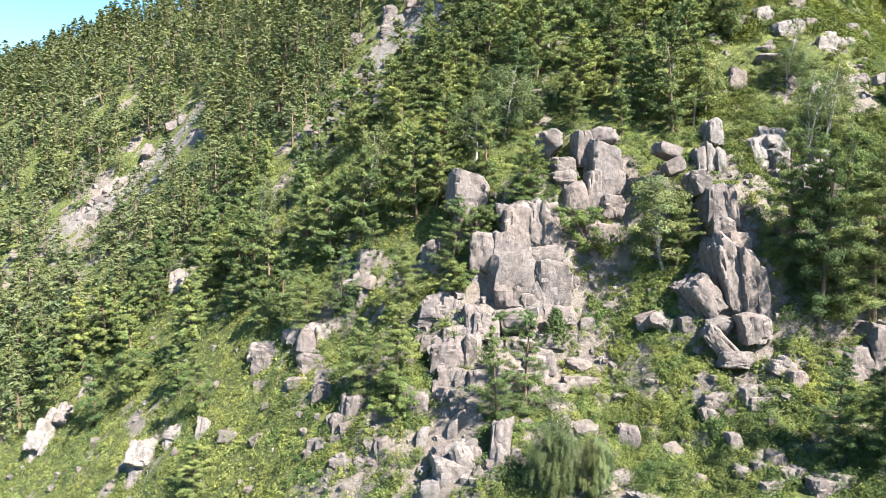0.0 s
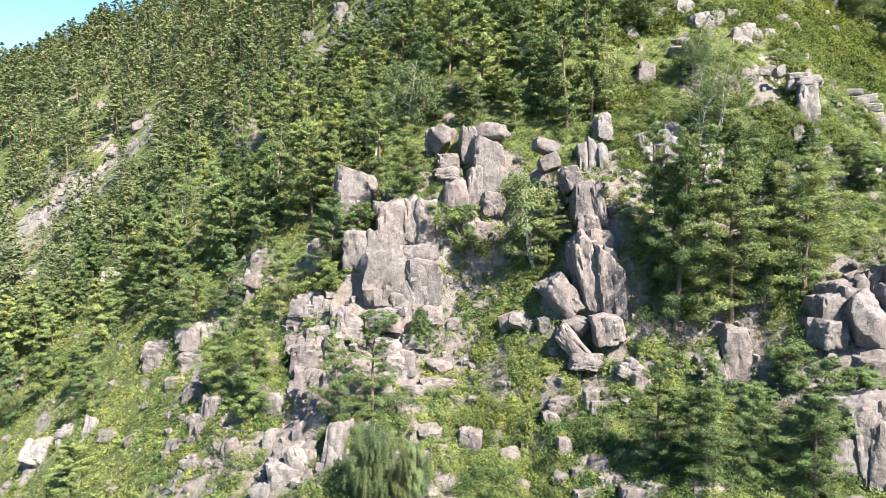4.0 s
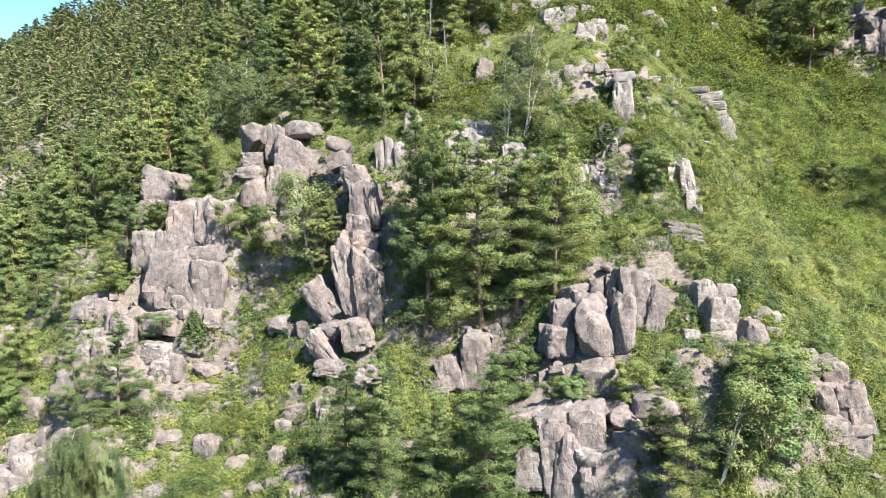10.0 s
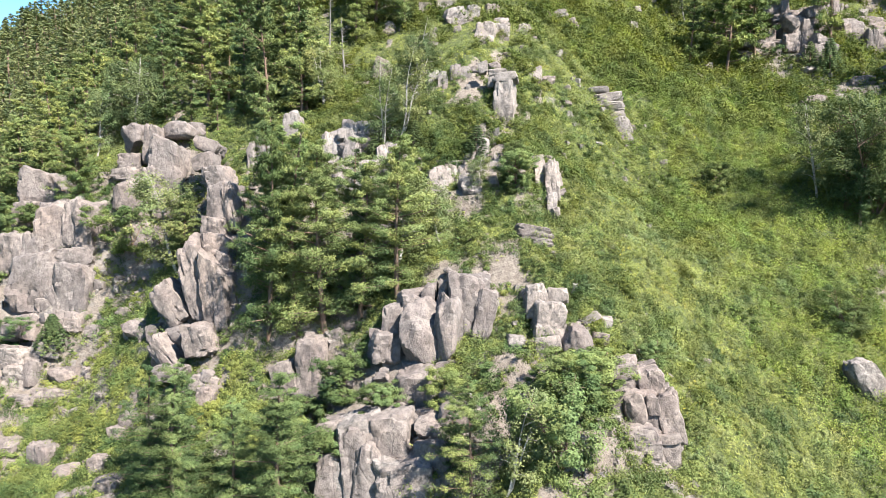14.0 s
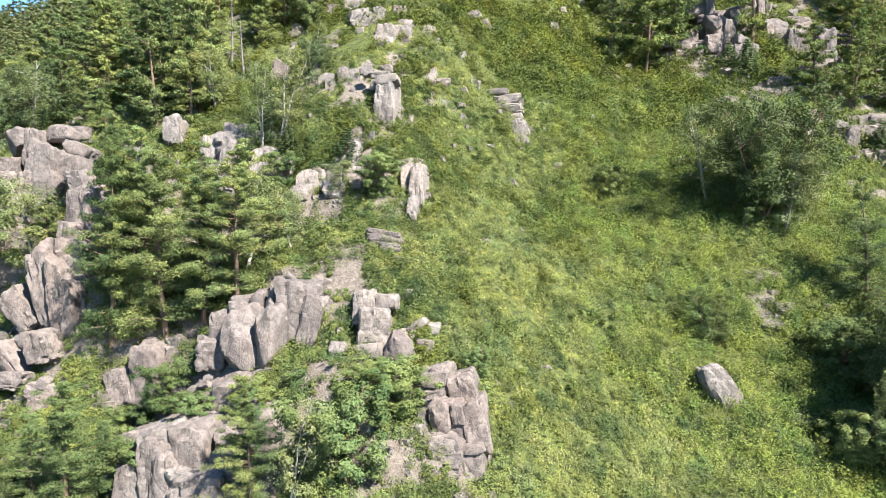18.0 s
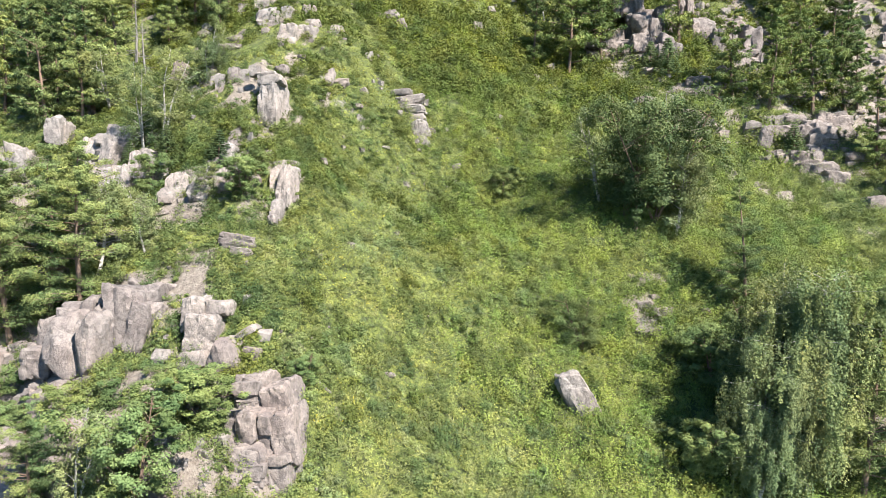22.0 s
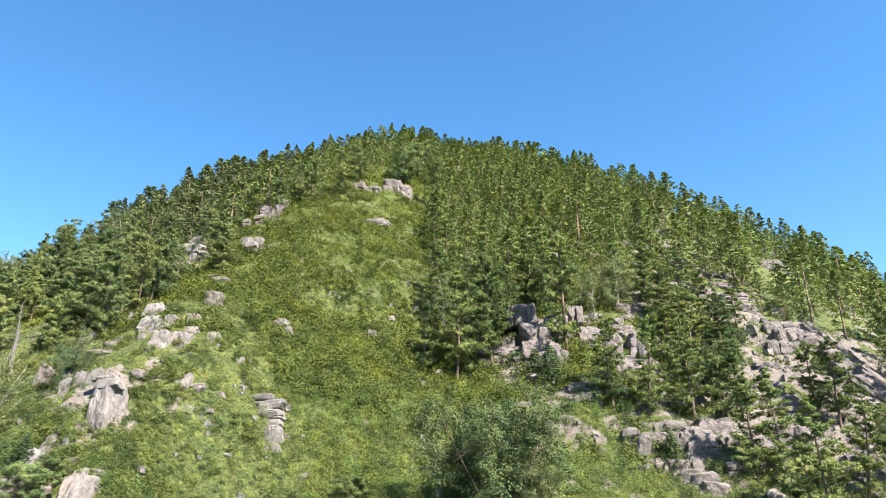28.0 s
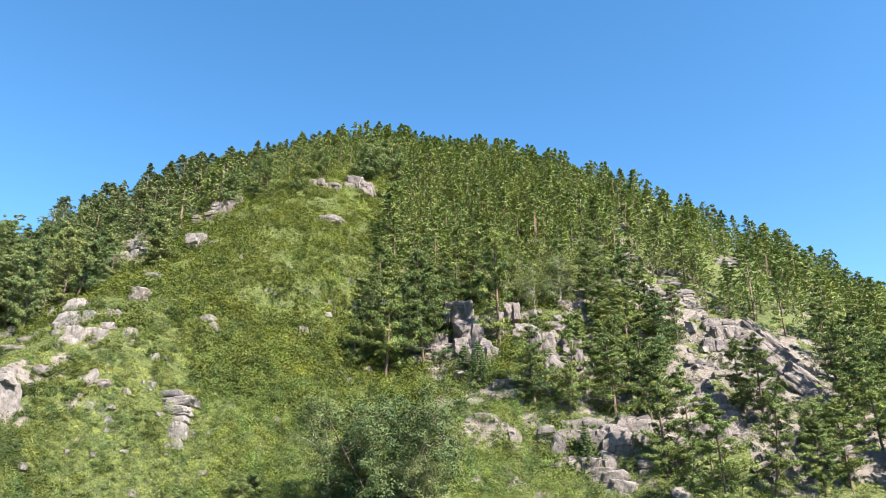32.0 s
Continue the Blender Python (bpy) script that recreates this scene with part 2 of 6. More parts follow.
def slope_ground():
    """Turf and herbs with bare stony soil where the mask of bare ground says so, and below an unseen valley floor
    coloured as dark woodland to cut bounced light.
    """
    m, n, l, p = material("turf_and_soil")
    a = n.new("ShaderNodeAttribute")
    a.attribute_name = "bare"
    big = noise_node(n, l, 0.11, 5, 0.6, "World")
    fine = noise_node(n, l, 2.2, 6, 0.7, "World")
    turf = ramp(n, l, big.outputs[0], [(0.3, (0.050, 0.066, 0.012)), (0.5, (0.069, 0.086, 0.016)), (0.7, (0.088, 0.102, 0.021))]).outputs[0]
    # turf colour darkens between tufts, painting in the shade of the gaps
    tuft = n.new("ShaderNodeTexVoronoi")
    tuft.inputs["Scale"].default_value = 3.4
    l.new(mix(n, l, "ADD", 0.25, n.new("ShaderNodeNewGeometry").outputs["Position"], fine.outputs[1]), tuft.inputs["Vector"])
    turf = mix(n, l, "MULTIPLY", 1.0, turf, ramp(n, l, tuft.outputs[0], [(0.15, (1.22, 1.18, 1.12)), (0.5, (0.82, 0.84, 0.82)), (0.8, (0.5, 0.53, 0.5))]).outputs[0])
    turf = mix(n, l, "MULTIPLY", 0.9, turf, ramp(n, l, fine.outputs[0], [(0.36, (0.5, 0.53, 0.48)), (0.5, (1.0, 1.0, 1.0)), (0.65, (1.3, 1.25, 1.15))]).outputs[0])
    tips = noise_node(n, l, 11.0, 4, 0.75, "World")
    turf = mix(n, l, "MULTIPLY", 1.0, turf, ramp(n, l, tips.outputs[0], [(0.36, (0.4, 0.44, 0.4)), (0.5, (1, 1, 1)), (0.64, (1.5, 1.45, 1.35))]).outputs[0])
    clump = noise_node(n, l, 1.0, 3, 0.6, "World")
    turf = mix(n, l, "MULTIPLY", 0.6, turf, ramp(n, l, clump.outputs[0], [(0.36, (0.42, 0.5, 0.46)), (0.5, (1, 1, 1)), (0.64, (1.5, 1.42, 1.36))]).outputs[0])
    soil = ramp(n, l, fine.outputs[0], [(0.3, (0.070, 0.057, 0.047)), (0.5, (0.128, 0.108, 0.092)), (0.7, (0.176, 0.154, 0.136))]).outputs[0]
    add = n.new("ShaderNodeMath")
    add.operation = "ADD"
    l.new(a.outputs["Fac"], add.inputs[0])
    l.new(fine.outputs[0], add.inputs[1])
    edge = ramp(n, l, add.outputs[0], [(0.74, (0, 0, 0)), (0.92, (1, 1, 1))]).outputs[0]
    col = mix(n, l, "MIX", edge, turf, soil)
    geo, sep = n.new("ShaderNodeNewGeometry"), n.new("ShaderNodeSeparateXYZ")
    l.new(geo.outputs["Normal"], sep.inputs[0])
    wob = n.new("ShaderNodeMath")
    wob.operation, wob.inputs[1].default_value = "MULTIPLY_ADD", 0.45
    l.new(fine.outputs[0], wob.inputs[0])
    l.new(sep.outputs[2], wob.inputs[2])
    steep = ramp(n, l, wob.outputs[0], [(0.64, (1, 1, 1)), (0.73, (0, 0, 0))]).outputs[0]
    stone = ramp(n, l, noise_node(n, l, 0.8, 6, 0.7, "World", (1.4, 1, 0.5)).outputs[0], [(0.3, (0.060, 0.054, 0.051)), (0.48, (0.128, 0.116, 0.110)), (0.66, (0.170, 0.156, 0.147))]).outputs[0]
    half = n.new("ShaderNodeMath")
    half.operation, half.inputs[1].default_value = "MULTIPLY", 0.5
    l.new(a.outputs["Fac"], half.inputs[0])
    outcrops = ramp(n, l, half.outputs[0], [(0.6, (0, 0, 0)), (0.8, (1, 1, 1))])
    steep = mix(n, l, "LIGHTEN", 1.0, steep, outcrops.outputs[0])
    place = n.new("ShaderNodeSeparateXYZ")
    l.new(geo.outputs["Position"], place.inputs[0])
    # the valley floor is out of view, darkened so less light bounces up
    low = n.new("ShaderNodeMapRange")
    low.inputs["From Min"].default_value, low.inputs["From Max"].default_value = -16.0, -22.0
    l.new(place.outputs[2], low.inputs["Value"])
    dark_floor = ramp(n, l, noise_node(n, l, 0.2, 5, 0.7, "World").outputs[0], [(0.35, (0.018, 0.028, 0.010)), (0.65, (0.045, 0.062, 0.022))]).outputs[0]
    col = mix(n, l, "MIX", low.outputs[0], mix(n, l, "MIX", steep, col, stone), dark_floor)
    l.new(col, p.inputs["Base Color"])
    p.inputs["Roughness"].default_value = 0.95
    b = bump(n, l, tuft.outputs[0], -0.7, 0.25, bump(n, l, fine.outputs[0], 0.9, 0.3))
    l.new(bump(n, l, noise_node(n, l, 7.0, 3, 0.6, "World").outputs[0], 0.6, 0.1, b), p.inputs["Normal"])
    return m


GROUND = slope_ground()


# ---- shape of the hillside ----
def hashed(ix, iy, seed):
    """Values of 0 to 1 for whole-numbered places."""
    n = (ix.astype(np.int64) * 374761393 + iy.astype(np.int64) * 668265263 + seed * 974634777) & 0x7FFFFFFF
    n = ((n ^ (n >> 13)) * 1274126177) & 0x7FFFFFFF
    return ((n ^ (n >> 16)) & 0xFFFF) / 65535.0


def wave(x, y, seed=0):
    """Smooth noise of -1 to 1, one cell a metre."""
    x, y = np.asarray(x, float), np.asarray(y, float)
    ix, iy = np.floor(x), np.floor(y)
    fx, fy = x - ix, y - iy
    fx, fy = fx * fx * (3 - 2 * fx), fy * fy * (3 - 2 * fy)
    a, b = hashed(ix, iy, seed), hashed(ix + 1, iy, seed)
    c, d = hashed(ix, iy + 1, seed), hashed(ix + 1, iy + 1, seed)
    return 2 * ((a * (1 - fx) + b * fx) * (1 - fy) + (c * (1 - fx) + d * fx) * fy) - 1


# where the slope would reach the valley floor, from west to east, and how high the crest stands
FOOT_X = [-1500, -600, -300, -160, -110, -86, -70, -39, -14, 0, 10, 22, 34, 46, 55, 63, 72, 82, 100, 115, 130, 150, 170, 210, 300, 1600]
FOOT_Y = [420, 300, 230, 170, 128, 118, 110, 80, 49, 36, 28, 25, 24, 18, 19, 27, 34, 36, 36, 38, 40, 52, 68, 108, 195, 900]
CREST_X = [-1500, -500, -200, -110, -60, 0, 20, 45, 70, 91, 106, 122, 145, 165, 185, 210, 300, 1600]
CREST_Z = [60, 72, 84, 97, 113, 129, 142, 167, 184, 191, 167, 136, 108, 96, 92, 90, 82, 60]
# spurs (up) and hollows (down) on the slope: x, y, reach across, reach along, metres
SWELLS = [(12, 66, 9, 6, 2.5), (27, 62, 4, 9, 2.0), (-26, 90, 14, 12, 0.0), (47, 70, 9, 9, 0.5), (41, 48, 6, 5, 1.0), (60, 74, 6, 12, -2.5), (72, 88, 7, 16, -1.0),
          (-12, 122, 18, 20, -6.0), (17, 49, 8, 6, -4.5), (56, 95, 8, 14, -4.0), (33, 50, 5, 4, -1.0), (77, 109, 8, 10, -3.0), (14, 106, 18, 22, 0.5)]
SWELLS += [(56, 74, 12, 12, -4.6), (12, 58, 8, 8, -5.7), (16, 64, 5, 5, -2.5), (66, 73, 5, 5, -2.7), (42, 73, 8, 8, 2.3), (-13, 129, 8, 8, -2.6),
           (105, 103, 8, 8, -2.1), (53, 72, 5, 5, -1.8), (97, 84, 8, 8, -2.1), (74, 99, 12, 12, -1.8), (61, 49, 12, 12, -1.7), (95, 101, 8, 8, 1.6),
           (15, 72, 5, 5, 1.2), (114, 91, 12, 12, -1.6), (78, 74, 5, 5, 1.4), (73, 81, 5, 5, -1.3), (44, 82, 5, 5, 1.2), (59, 79, 5, 5, 1.0),
           (-5, 67, 5, 5, -1.5), (33, 51, 8, 8, -1.3)]
SLOPE = 0.745


def smooth_profile(x, xs, ys):
    """A rounded line through a few knots."""
    x = np.asarray(x, float)
    return sum(np.interp(x + d, xs, ys) for d in (-6, -3, 0, 3, 6)) / 5


def hill(x, y):
    """The height of the bare slope."""
    x, y = np.asarray(x, float), np.asarray(y, float)
    u = y - smooth_profile(x, FOOT_X, FOOT_Y)
    rise = SLOPE * u - 0.0005 * np.clip(u - 80, 0, 150) ** 2
    for sx, sy, wx, wy, up in SWELLS:
        rise = rise + up * np.exp(-((x - sx) / wx) ** 2 - ((y - sy) / wy) ** 2)
    top = smooth_profile(x, CREST_X, CREST_Z) + 6
    k = 14.0
    down = top - 0.32 * (rise - top) * 1.0
    z = -k * np.logaddexp(-rise / k, -down / k)
    k = 5.0
    return k * np.logaddexp((z + 25) / k, 0.0) - 25.6


def rockiness(x, y):
    """Where rock breaks through the slope, 0 to 1."""
    def patch(px, py, wx, wy, up):
        return up * np.exp(-((x - px) / wx) ** 2 - ((y - py) / wy) ** 2)
    r = patch(5, 57, 24, 17, 1.0) + patch(36, 50, 15, 12, 1.0) + patch(50, 44, 6, 6, 1.0) + patch(44, 72, 13, 16, 0.9) + patch(104, 98, 20, 17, 1.1)
    r = r + patch(-74, 152, 16, 20, 1.0) + patch(-12, 120, 14, 14, 0.7) + patch(90, 104, 12, 14, 0.9) + patch(128, 98, 14, 20, 1.0) + patch(105, 140, 40, 30, 0.6)
    return np.clip(r, 0, 1)


def bare_slope(x, y):
    """The slope with its humps, hollows and rock steps."""
    x, y = np.asarray(x, float), np.asarray(y, float)
    z = hill(x, y)
    on = np.clip((z + 25) / 6, 0, 1)
    r = rockiness(x, y)
    z = z + on * (1.3 * wave(x / 13, y / 13, 1) + 0.7 * wave(x / 4.7, y / 4.7, 2) + 0.22 * wave(x / 1.7, y / 1.7, 3))
    phase = z / 3.6 + 0.8 * wave(x / 5, y / 9, 4) + 0.3 * wave(x / 1.9, y / 3, 5)
    step = phase - np.floor(phase)
    step = np.where(step < 0.62, -step / 0.62, -(1 - step) / 0.38) + 0.5
    z = z + on * r * 1.15 * step * (0.65 + 0.5 * wave(x / 3.1, y / 6, 6)) + on * r * 0.3 * wave(x / 0.9, y / 1.4, 7)
    return z


# the outcrops: for each block its place, width, height, lean in degrees, and 1 where it is rounded
WEST_BUTTRESS = [
    (6.8, 64.6, 25.8, 2.6, 4.4, 0, 0), (8.6, 64.7, 26.4, 1.3, 3.9, 0, 0), (9.9, 64.4, 26.2, 1.8, 4.0, 0, 0), (6.4, 62.6, 21.3, 3.9, 5.1, 6, 0), (10.1, 62.3, 20.8, 3.0, 4.0, 0, 0),
    (9.5, 63.3, 23.4, 3.0, 1.8, 0, 0), (2.4, 69.5, 29.3, 3.2, 3.4, 0, 0), (2.3, 67.7, 27.1, 1.9, 2.2, 0, 0), (3.7, 64.0, 23.9, 2.1, 3.2, 0, 0), (6.1, 61.1, 18.0, 3.0, 1.8, 0, 0),
    (10.3, 61.2, 18.3, 2.3, 1.7, 0, 0), (5.5, 63.9, 24.2, 1.8, 2.6, 0, 0), (8.5, 61.7, 19.5, 1.5, 3.0, 14, 0),
]
WEST_LEDGES = [
    (6.7, 59.6, 17.8, 3.1, 1.5, 0, 1), (6.6, 58.2, 16.2, 2.4, 1.3, 0, 0), (8.3, 57.4, 14.9, 2.5, 1.9, 0, 0), (11.8, 57.8, 14.8, 1.7, 1.1, 0, 1), (11.3, 56.3, 13.4, 2.6, 1.3, 0, 0),
    (1.5, 58.0, 15.2, 2.1, 3.2, 0, 0), (1.0, 55.9, 13.4, 3.1, 2.4, 0, 0), (3.1, 55.3, 13.6, 1.9, 2.0, 0, 0), (3.9, 59.0, 17.4, 1.9, 1.9, 0, 0), (0.6, 61.6, 18.3, 2.3, 3.0, 0, 0),
    (-0.4, 68.6, 23.1, 3.3, 2.8, 0, 1), (-8.0, 70.1, 18.9, 1.8, 3.6, 10, 0), (12.8, 60.0, 17.8, 1.1, 1.0, 0, 1),
]
UPPER_TOWER = [
    (11.1, 71.7, 34.3, 2.3, 2.5, 0, 1), (15.9, 70.6, 35.1, 3.1, 1.5, 0, 1), (14.0, 69.2, 33.6, 1.4, 3.2, 0, 0), (15.9, 67.8, 31.3, 3.0, 4.6, 0, 0), (12.0, 68.5, 32.1, 1.9, 1.3, 0, 0),
    (11.9, 67.7, 30.9, 2.1, 1.1, 0, 0), (12.8, 66.9, 28.9, 2.2, 3.1, 0, 1), (14.5, 67.1, 29.6, 1.3, 3.8, 0, 0), (13.5, 65.5, 25.5, 2.6, 2.5, 0, 0), (15.5, 65.5, 25.5, 2.0, 1.5, 0, 0),
    (15.2, 64.7, 23.4, 1.0, 3.0, 2, 0), (16.1, 64.6, 23.4, 0.8, 3.0, 2, 0), (16.4, 66.4, 27.9, 2.0, 2.0, 0, 0),
]
LEANING_SPINE = [
    (21.0, 64.3, 33.3, 2.0, 1.0, 25, 0), (21.2, 63.1, 31.8, 1.6, 1.2, -20, 0), (22.9, 61.2, 30.4, 1.6, 1.9, -25, 0), (23.8, 59.6, 28.3, 1.7, 3.2, 0, 0), (24.7, 59.3, 28.1, 0.9, 3.3, -6, 0),
    (23.9, 58.3, 26.4, 1.6, 1.7, 0, 0), (24.3, 57.2, 24.9, 2.0, 2.1, 0, 0), (25.1, 56.5, 23.8, 1.0, 1.8, 0, 0), (23.3, 56.0, 22.5, 1.6, 5.7, -12, 0), (24.7, 55.4, 21.9, 1.5, 4.8, -6, 0),
    (25.7, 55.0, 21.4, 1.1, 4.0, -6, 0), (21.5, 55.4, 21.0, 1.8, 2.9, -40, 0),
]
SPINE_FOOT = [
    (21.1, 57.3, 20.8, 1.3, 2.9, -50, 0), (22.3, 54.9, 18.8, 2.0, 1.5, 0, 1), (24.5, 53.2, 18.8, 2.0, 2.1, -10, 0), (22.0, 53.3, 17.5, 1.3, 3.0, -38, 0), (22.7, 52.0, 16.6, 2.1, 1.1, 0, 0),
    (18.1, 56.9, 18.8, 2.0, 1.4, 0, 1), (19.9, 55.7, 18.7, 1.0, 1.2, 0, 0), (20.9, 50.7, 13.8, 2.0, 1.2, -8, 0), (20.0, 50.0, 12.4, 1.0, 1.9, -12, 0), (20.4, 46.5, 11.8, 0.9, 1.7, -10, 0),
    (22.7, 49.8, 14.4, 1.0, 1.4, 0, 0), (25.8, 51.1, 16.8, 1.0, 0.8, 0, 1), (13.1, 55.0, 12.6, 1.5, 0.8, 20, 0),
]
LOWER_BLOCKS = [
    (14.0, 50.6, 10.3, 1.6, 2.8, 0, 0), (16.9, 48.7, 10.3, 1.7, 1.6, 0, 1), (22.2, 44.5, 11.6, 1.2, 1.2, 0, 0), (23.2, 43.2, 11.2, 0.9, 1.0, 0, 0), (24.7, 41.9, 11.6, 0.8, 0.8, 0, 0),
    (12.6, 46.4, 9.6, 2.2, 1.3, 0, 1), (17.4, 45.4, 10.0, 1.1, 0.8, 0, 1), (11.0, 51.7, 11.1, 1.7, 1.5, 0, 1), (20.9, 43.8, 11.3, 0.9, 1.0, 0, 0), (8.8, 54.1, 12.2, 1.3, 1.1, 0, 1),
]
RIBBED_SLABS = [
    (24.6, 66.0, 32.3, 0.8, 2.4, -4, 0), (25.3, 66.1, 32.5, 0.8, 2.7, -3, 0), (26.2, 65.8, 32.2, 0.8, 2.5, -5, 0), (27.0, 69.4, 35.3, 1.3, 2.4, 0, 0),
    (29.0, 63.2, 28.2, 0.8, 1.5, 0, 0),
]
GATE_ROCK = [
    (33.2, 51.0, 17.3, 1.9, 3.9, -2, 0), (31.4, 50.9, 16.6, 1.7, 2.1, -15, 0), (34.5, 50.0, 15.5, 1.4, 1.0, 0, 0), (33.9, 49.7, 15.0, 1.8, 0.7, 0, 0), (33.1, 48.7, 13.1, 3.0, 3.4, 0, 0),
    (30.5, 50.3, 15.4, 1.6, 0.8, 0, 0), (35.8, 54.0, 23.8, 1.0, 1.9, 0, 0),
]
BALANCED_STONES = [
    (40.8, 48.3, 20.5, 2.4, 3.9, 0, 1), (40.9, 46.8, 17.6, 2.7, 2.8, 0, 1), (42.5, 47.9, 20.3, 1.5, 4.3, 3, 1), (40.1, 50.1, 22.4, 1.8, 1.1, 0, 0), (41.2, 49.9, 22.1, 0.8, 2.4, 8, 0),
    (42.0, 49.9, 22.4, 0.5, 2.3, 10, 0), (43.7, 49.3, 22.1, 2.2, 3.5, 0, 0), (44.7, 48.9, 21.6, 1.2, 2.8, 15, 0), (42.5, 46.7, 18.4, 1.2, 1.4, 0, 0), (39.1, 49.2, 21.1, 1.5, 2.0, 0, 0),
    (38.5, 48.4, 19.6, 1.7, 1.7, 0, 0),
]
LOWER_CRAG = [
    (39.4, 43.0, 15.5, 2.5, 2.7, 0, 0), (38.6, 42.1, 13.5, 1.4, 3.7, 0, 0), (40.7, 41.7, 13.4, 2.9, 2.9, 0, 0), (37.7, 42.6, 13.9, 1.5, 4.1, -5, 0), (41.9, 43.3, 16.3, 2.1, 1.4, 0, 1),
    (43.5, 43.4, 17.1, 2.2, 1.6, 0, 1), (42.2, 42.2, 14.7, 2.1, 2.1, 0, 0), (40.0, 42.0, 14.0, 1.2, 1.7, 0, 0), (36.0, 43.7, 15.3, 1.4, 1.7, 0, 0), (36.2, 42.4, 13.5, 1.5, 2.4, 0, 0),
]
EAST_CRAG_TOP = [
    (48.1, 49.3, 22.4, 1.3, 2.0, 0, 0), (48.8, 48.5, 21.3, 1.8, 2.3, 0, 0), (48.7, 47.6, 20.1, 1.5, 0.8, 0, 0), (48.3, 47.2, 19.1, 0.8, 1.4, 0, 0), (50.5, 47.8, 20.3, 1.6, 1.8, -12, 1),
    (49.5, 49.5, 22.8, 1.2, 0.8, 0, 0), (46.8, 47.8, 20.2, 1.1, 0.8, 0, 1), (51.5, 48.7, 21.5, 1.1, 0.4, -30, 0),
]
EAST_CRAG_FOOT = [
    (52.9, 45.0, 18.6, 1.5, 2.1, 0, 0), (54.4, 45.3, 18.2, 1.5, 1.9, -20, 0), (53.2, 44.0, 17.0, 2.8, 2.1, 0, 0), (52.7, 42.7, 15.5, 3.4, 2.1, 0, 0), (55.1, 44.0, 16.6, 1.4, 2.6, -12, 0),
    (52.0, 42.1, 14.6, 2.8, 1.8, 0, 0), (50.2, 41.4, 13.7, 2.7, 1.4, 0, 1), (55.0, 43.1, 15.0, 1.4, 2.0, 0, 0),
]
LOWER_CRAG_FOOT = [
    (37.7, 43.1, 14.7, 2.2, 3.6, 0, 0), (40.0, 41.9, 13.6, 2.2, 2.2, 0, 0), (36.8, 42.5, 13.4, 1.6, 2.0, 0, 0), (41.8, 42.5, 15.0, 1.9, 1.6, 0, 1),
]
PILLAR = [
    (46.9, 70.3, 37.4, 1.7, 4.0, -2, 0), (46.9, 70.2, 39.7, 2.0, 0.8, 0, 0), (46.2, 71.6, 40.4, 1.6, 0.6, 0, 1), (45.6, 71.3, 39.5, 0.6, 1.0, 0, 0), (44.8, 71.9, 40.9, 0.8, 1.0, 0, 0),
]
LAYERED_STACK = [
    (57.3, 81.8, 40.1, 2.1, 0.6, 0, 0), (58.2, 81.3, 39.1, 2.6, 0.9, -10, 0), (58.3, 80.6, 38.1, 2.7, 1.0, -8, 0), (58.8, 80.2, 37.2, 2.0, 0.7, 0, 0), (59.3, 79.6, 35.9, 1.7, 1.9, -15, 0),
    (59.8, 78.8, 34.5, 1.2, 1.5, -18, 0),
]
TERRACE_BLOCKS = [
    (38.7, 84.2, 46.1, 1.9, 1.5, 0, 1), (34.0, 88.2, 47.9, 1.2, 1.9, -10, 0), (50.3, 78.1, 40.9, 1.2, 1.7, 0, 0), (41.0, 73.7, 39.8, 0.9, 2.1, -8, 0), (40.0, 74.9, 40.2, 1.0, 1.5, 0, 0),
    (43.0, 74.1, 40.4, 1.3, 1.6, 0, 0), (53.3, 85.0, 44.4, 0.9, 0.8, 0, 1), (54.2, 93.9, 50.6, 3.0, 1.5, -25, 0), (53.6, 77.1, 36.9, 0.6, 0.8, 0, 1),
]
TERRACE_CLUSTER = [
    (40.5, 89.2, 51.1, 2.2, 2.5, 0, 0), (41.8, 86.2, 48.6, 2.5, 2.5, 0, 0), (46.3, 83.5, 46.5, 2.9, 2.0, 0, 0), (45.2, 82.5, 46.1, 2.0, 2.2, 0, 0), (49.3, 85.7, 46.9, 1.1, 2.0, 15, 0),
    (50.1, 86.0, 47.0, 0.9, 1.9, -15, 0), (47.0, 85.8, 48.1, 1.6, 1.1, 0, 0), (38.3, 89.6, 50.5, 1.8, 1.6, 0, 0), (43.7, 87.0, 49.4, 1.5, 1.8, 10, 0), (45.9, 88.5, 49.9, 1.5, 1.7, 0, 0),
    (33.4, 92.5, 51.3, 2.3, 1.4, 0, 0), (33.4, 94.2, 52.5, 1.6, 1.3, 0, 0), (46.2, 93.2, 53.9, 1.8, 1.9, 0, 0), (26.1, 106.0, 60.3, 1.8, 1.5, 0, 0),
]
TERRACE_CLUSTER += [
    (38.4, 82.7, 45.0, 2.7, 1.2, 0, 1), (38.8, 77.7, 41.2, 1.1, 1.8, -20, 0), (34.1, 81.1, 41.8, 2.0, 2.7, 10, 0), (42.1, 73.9, 40.5, 1.0, 1.8, 0, 0), (45.9, 77.2, 41.5, 1.5, 1.3, 0, 1),
]
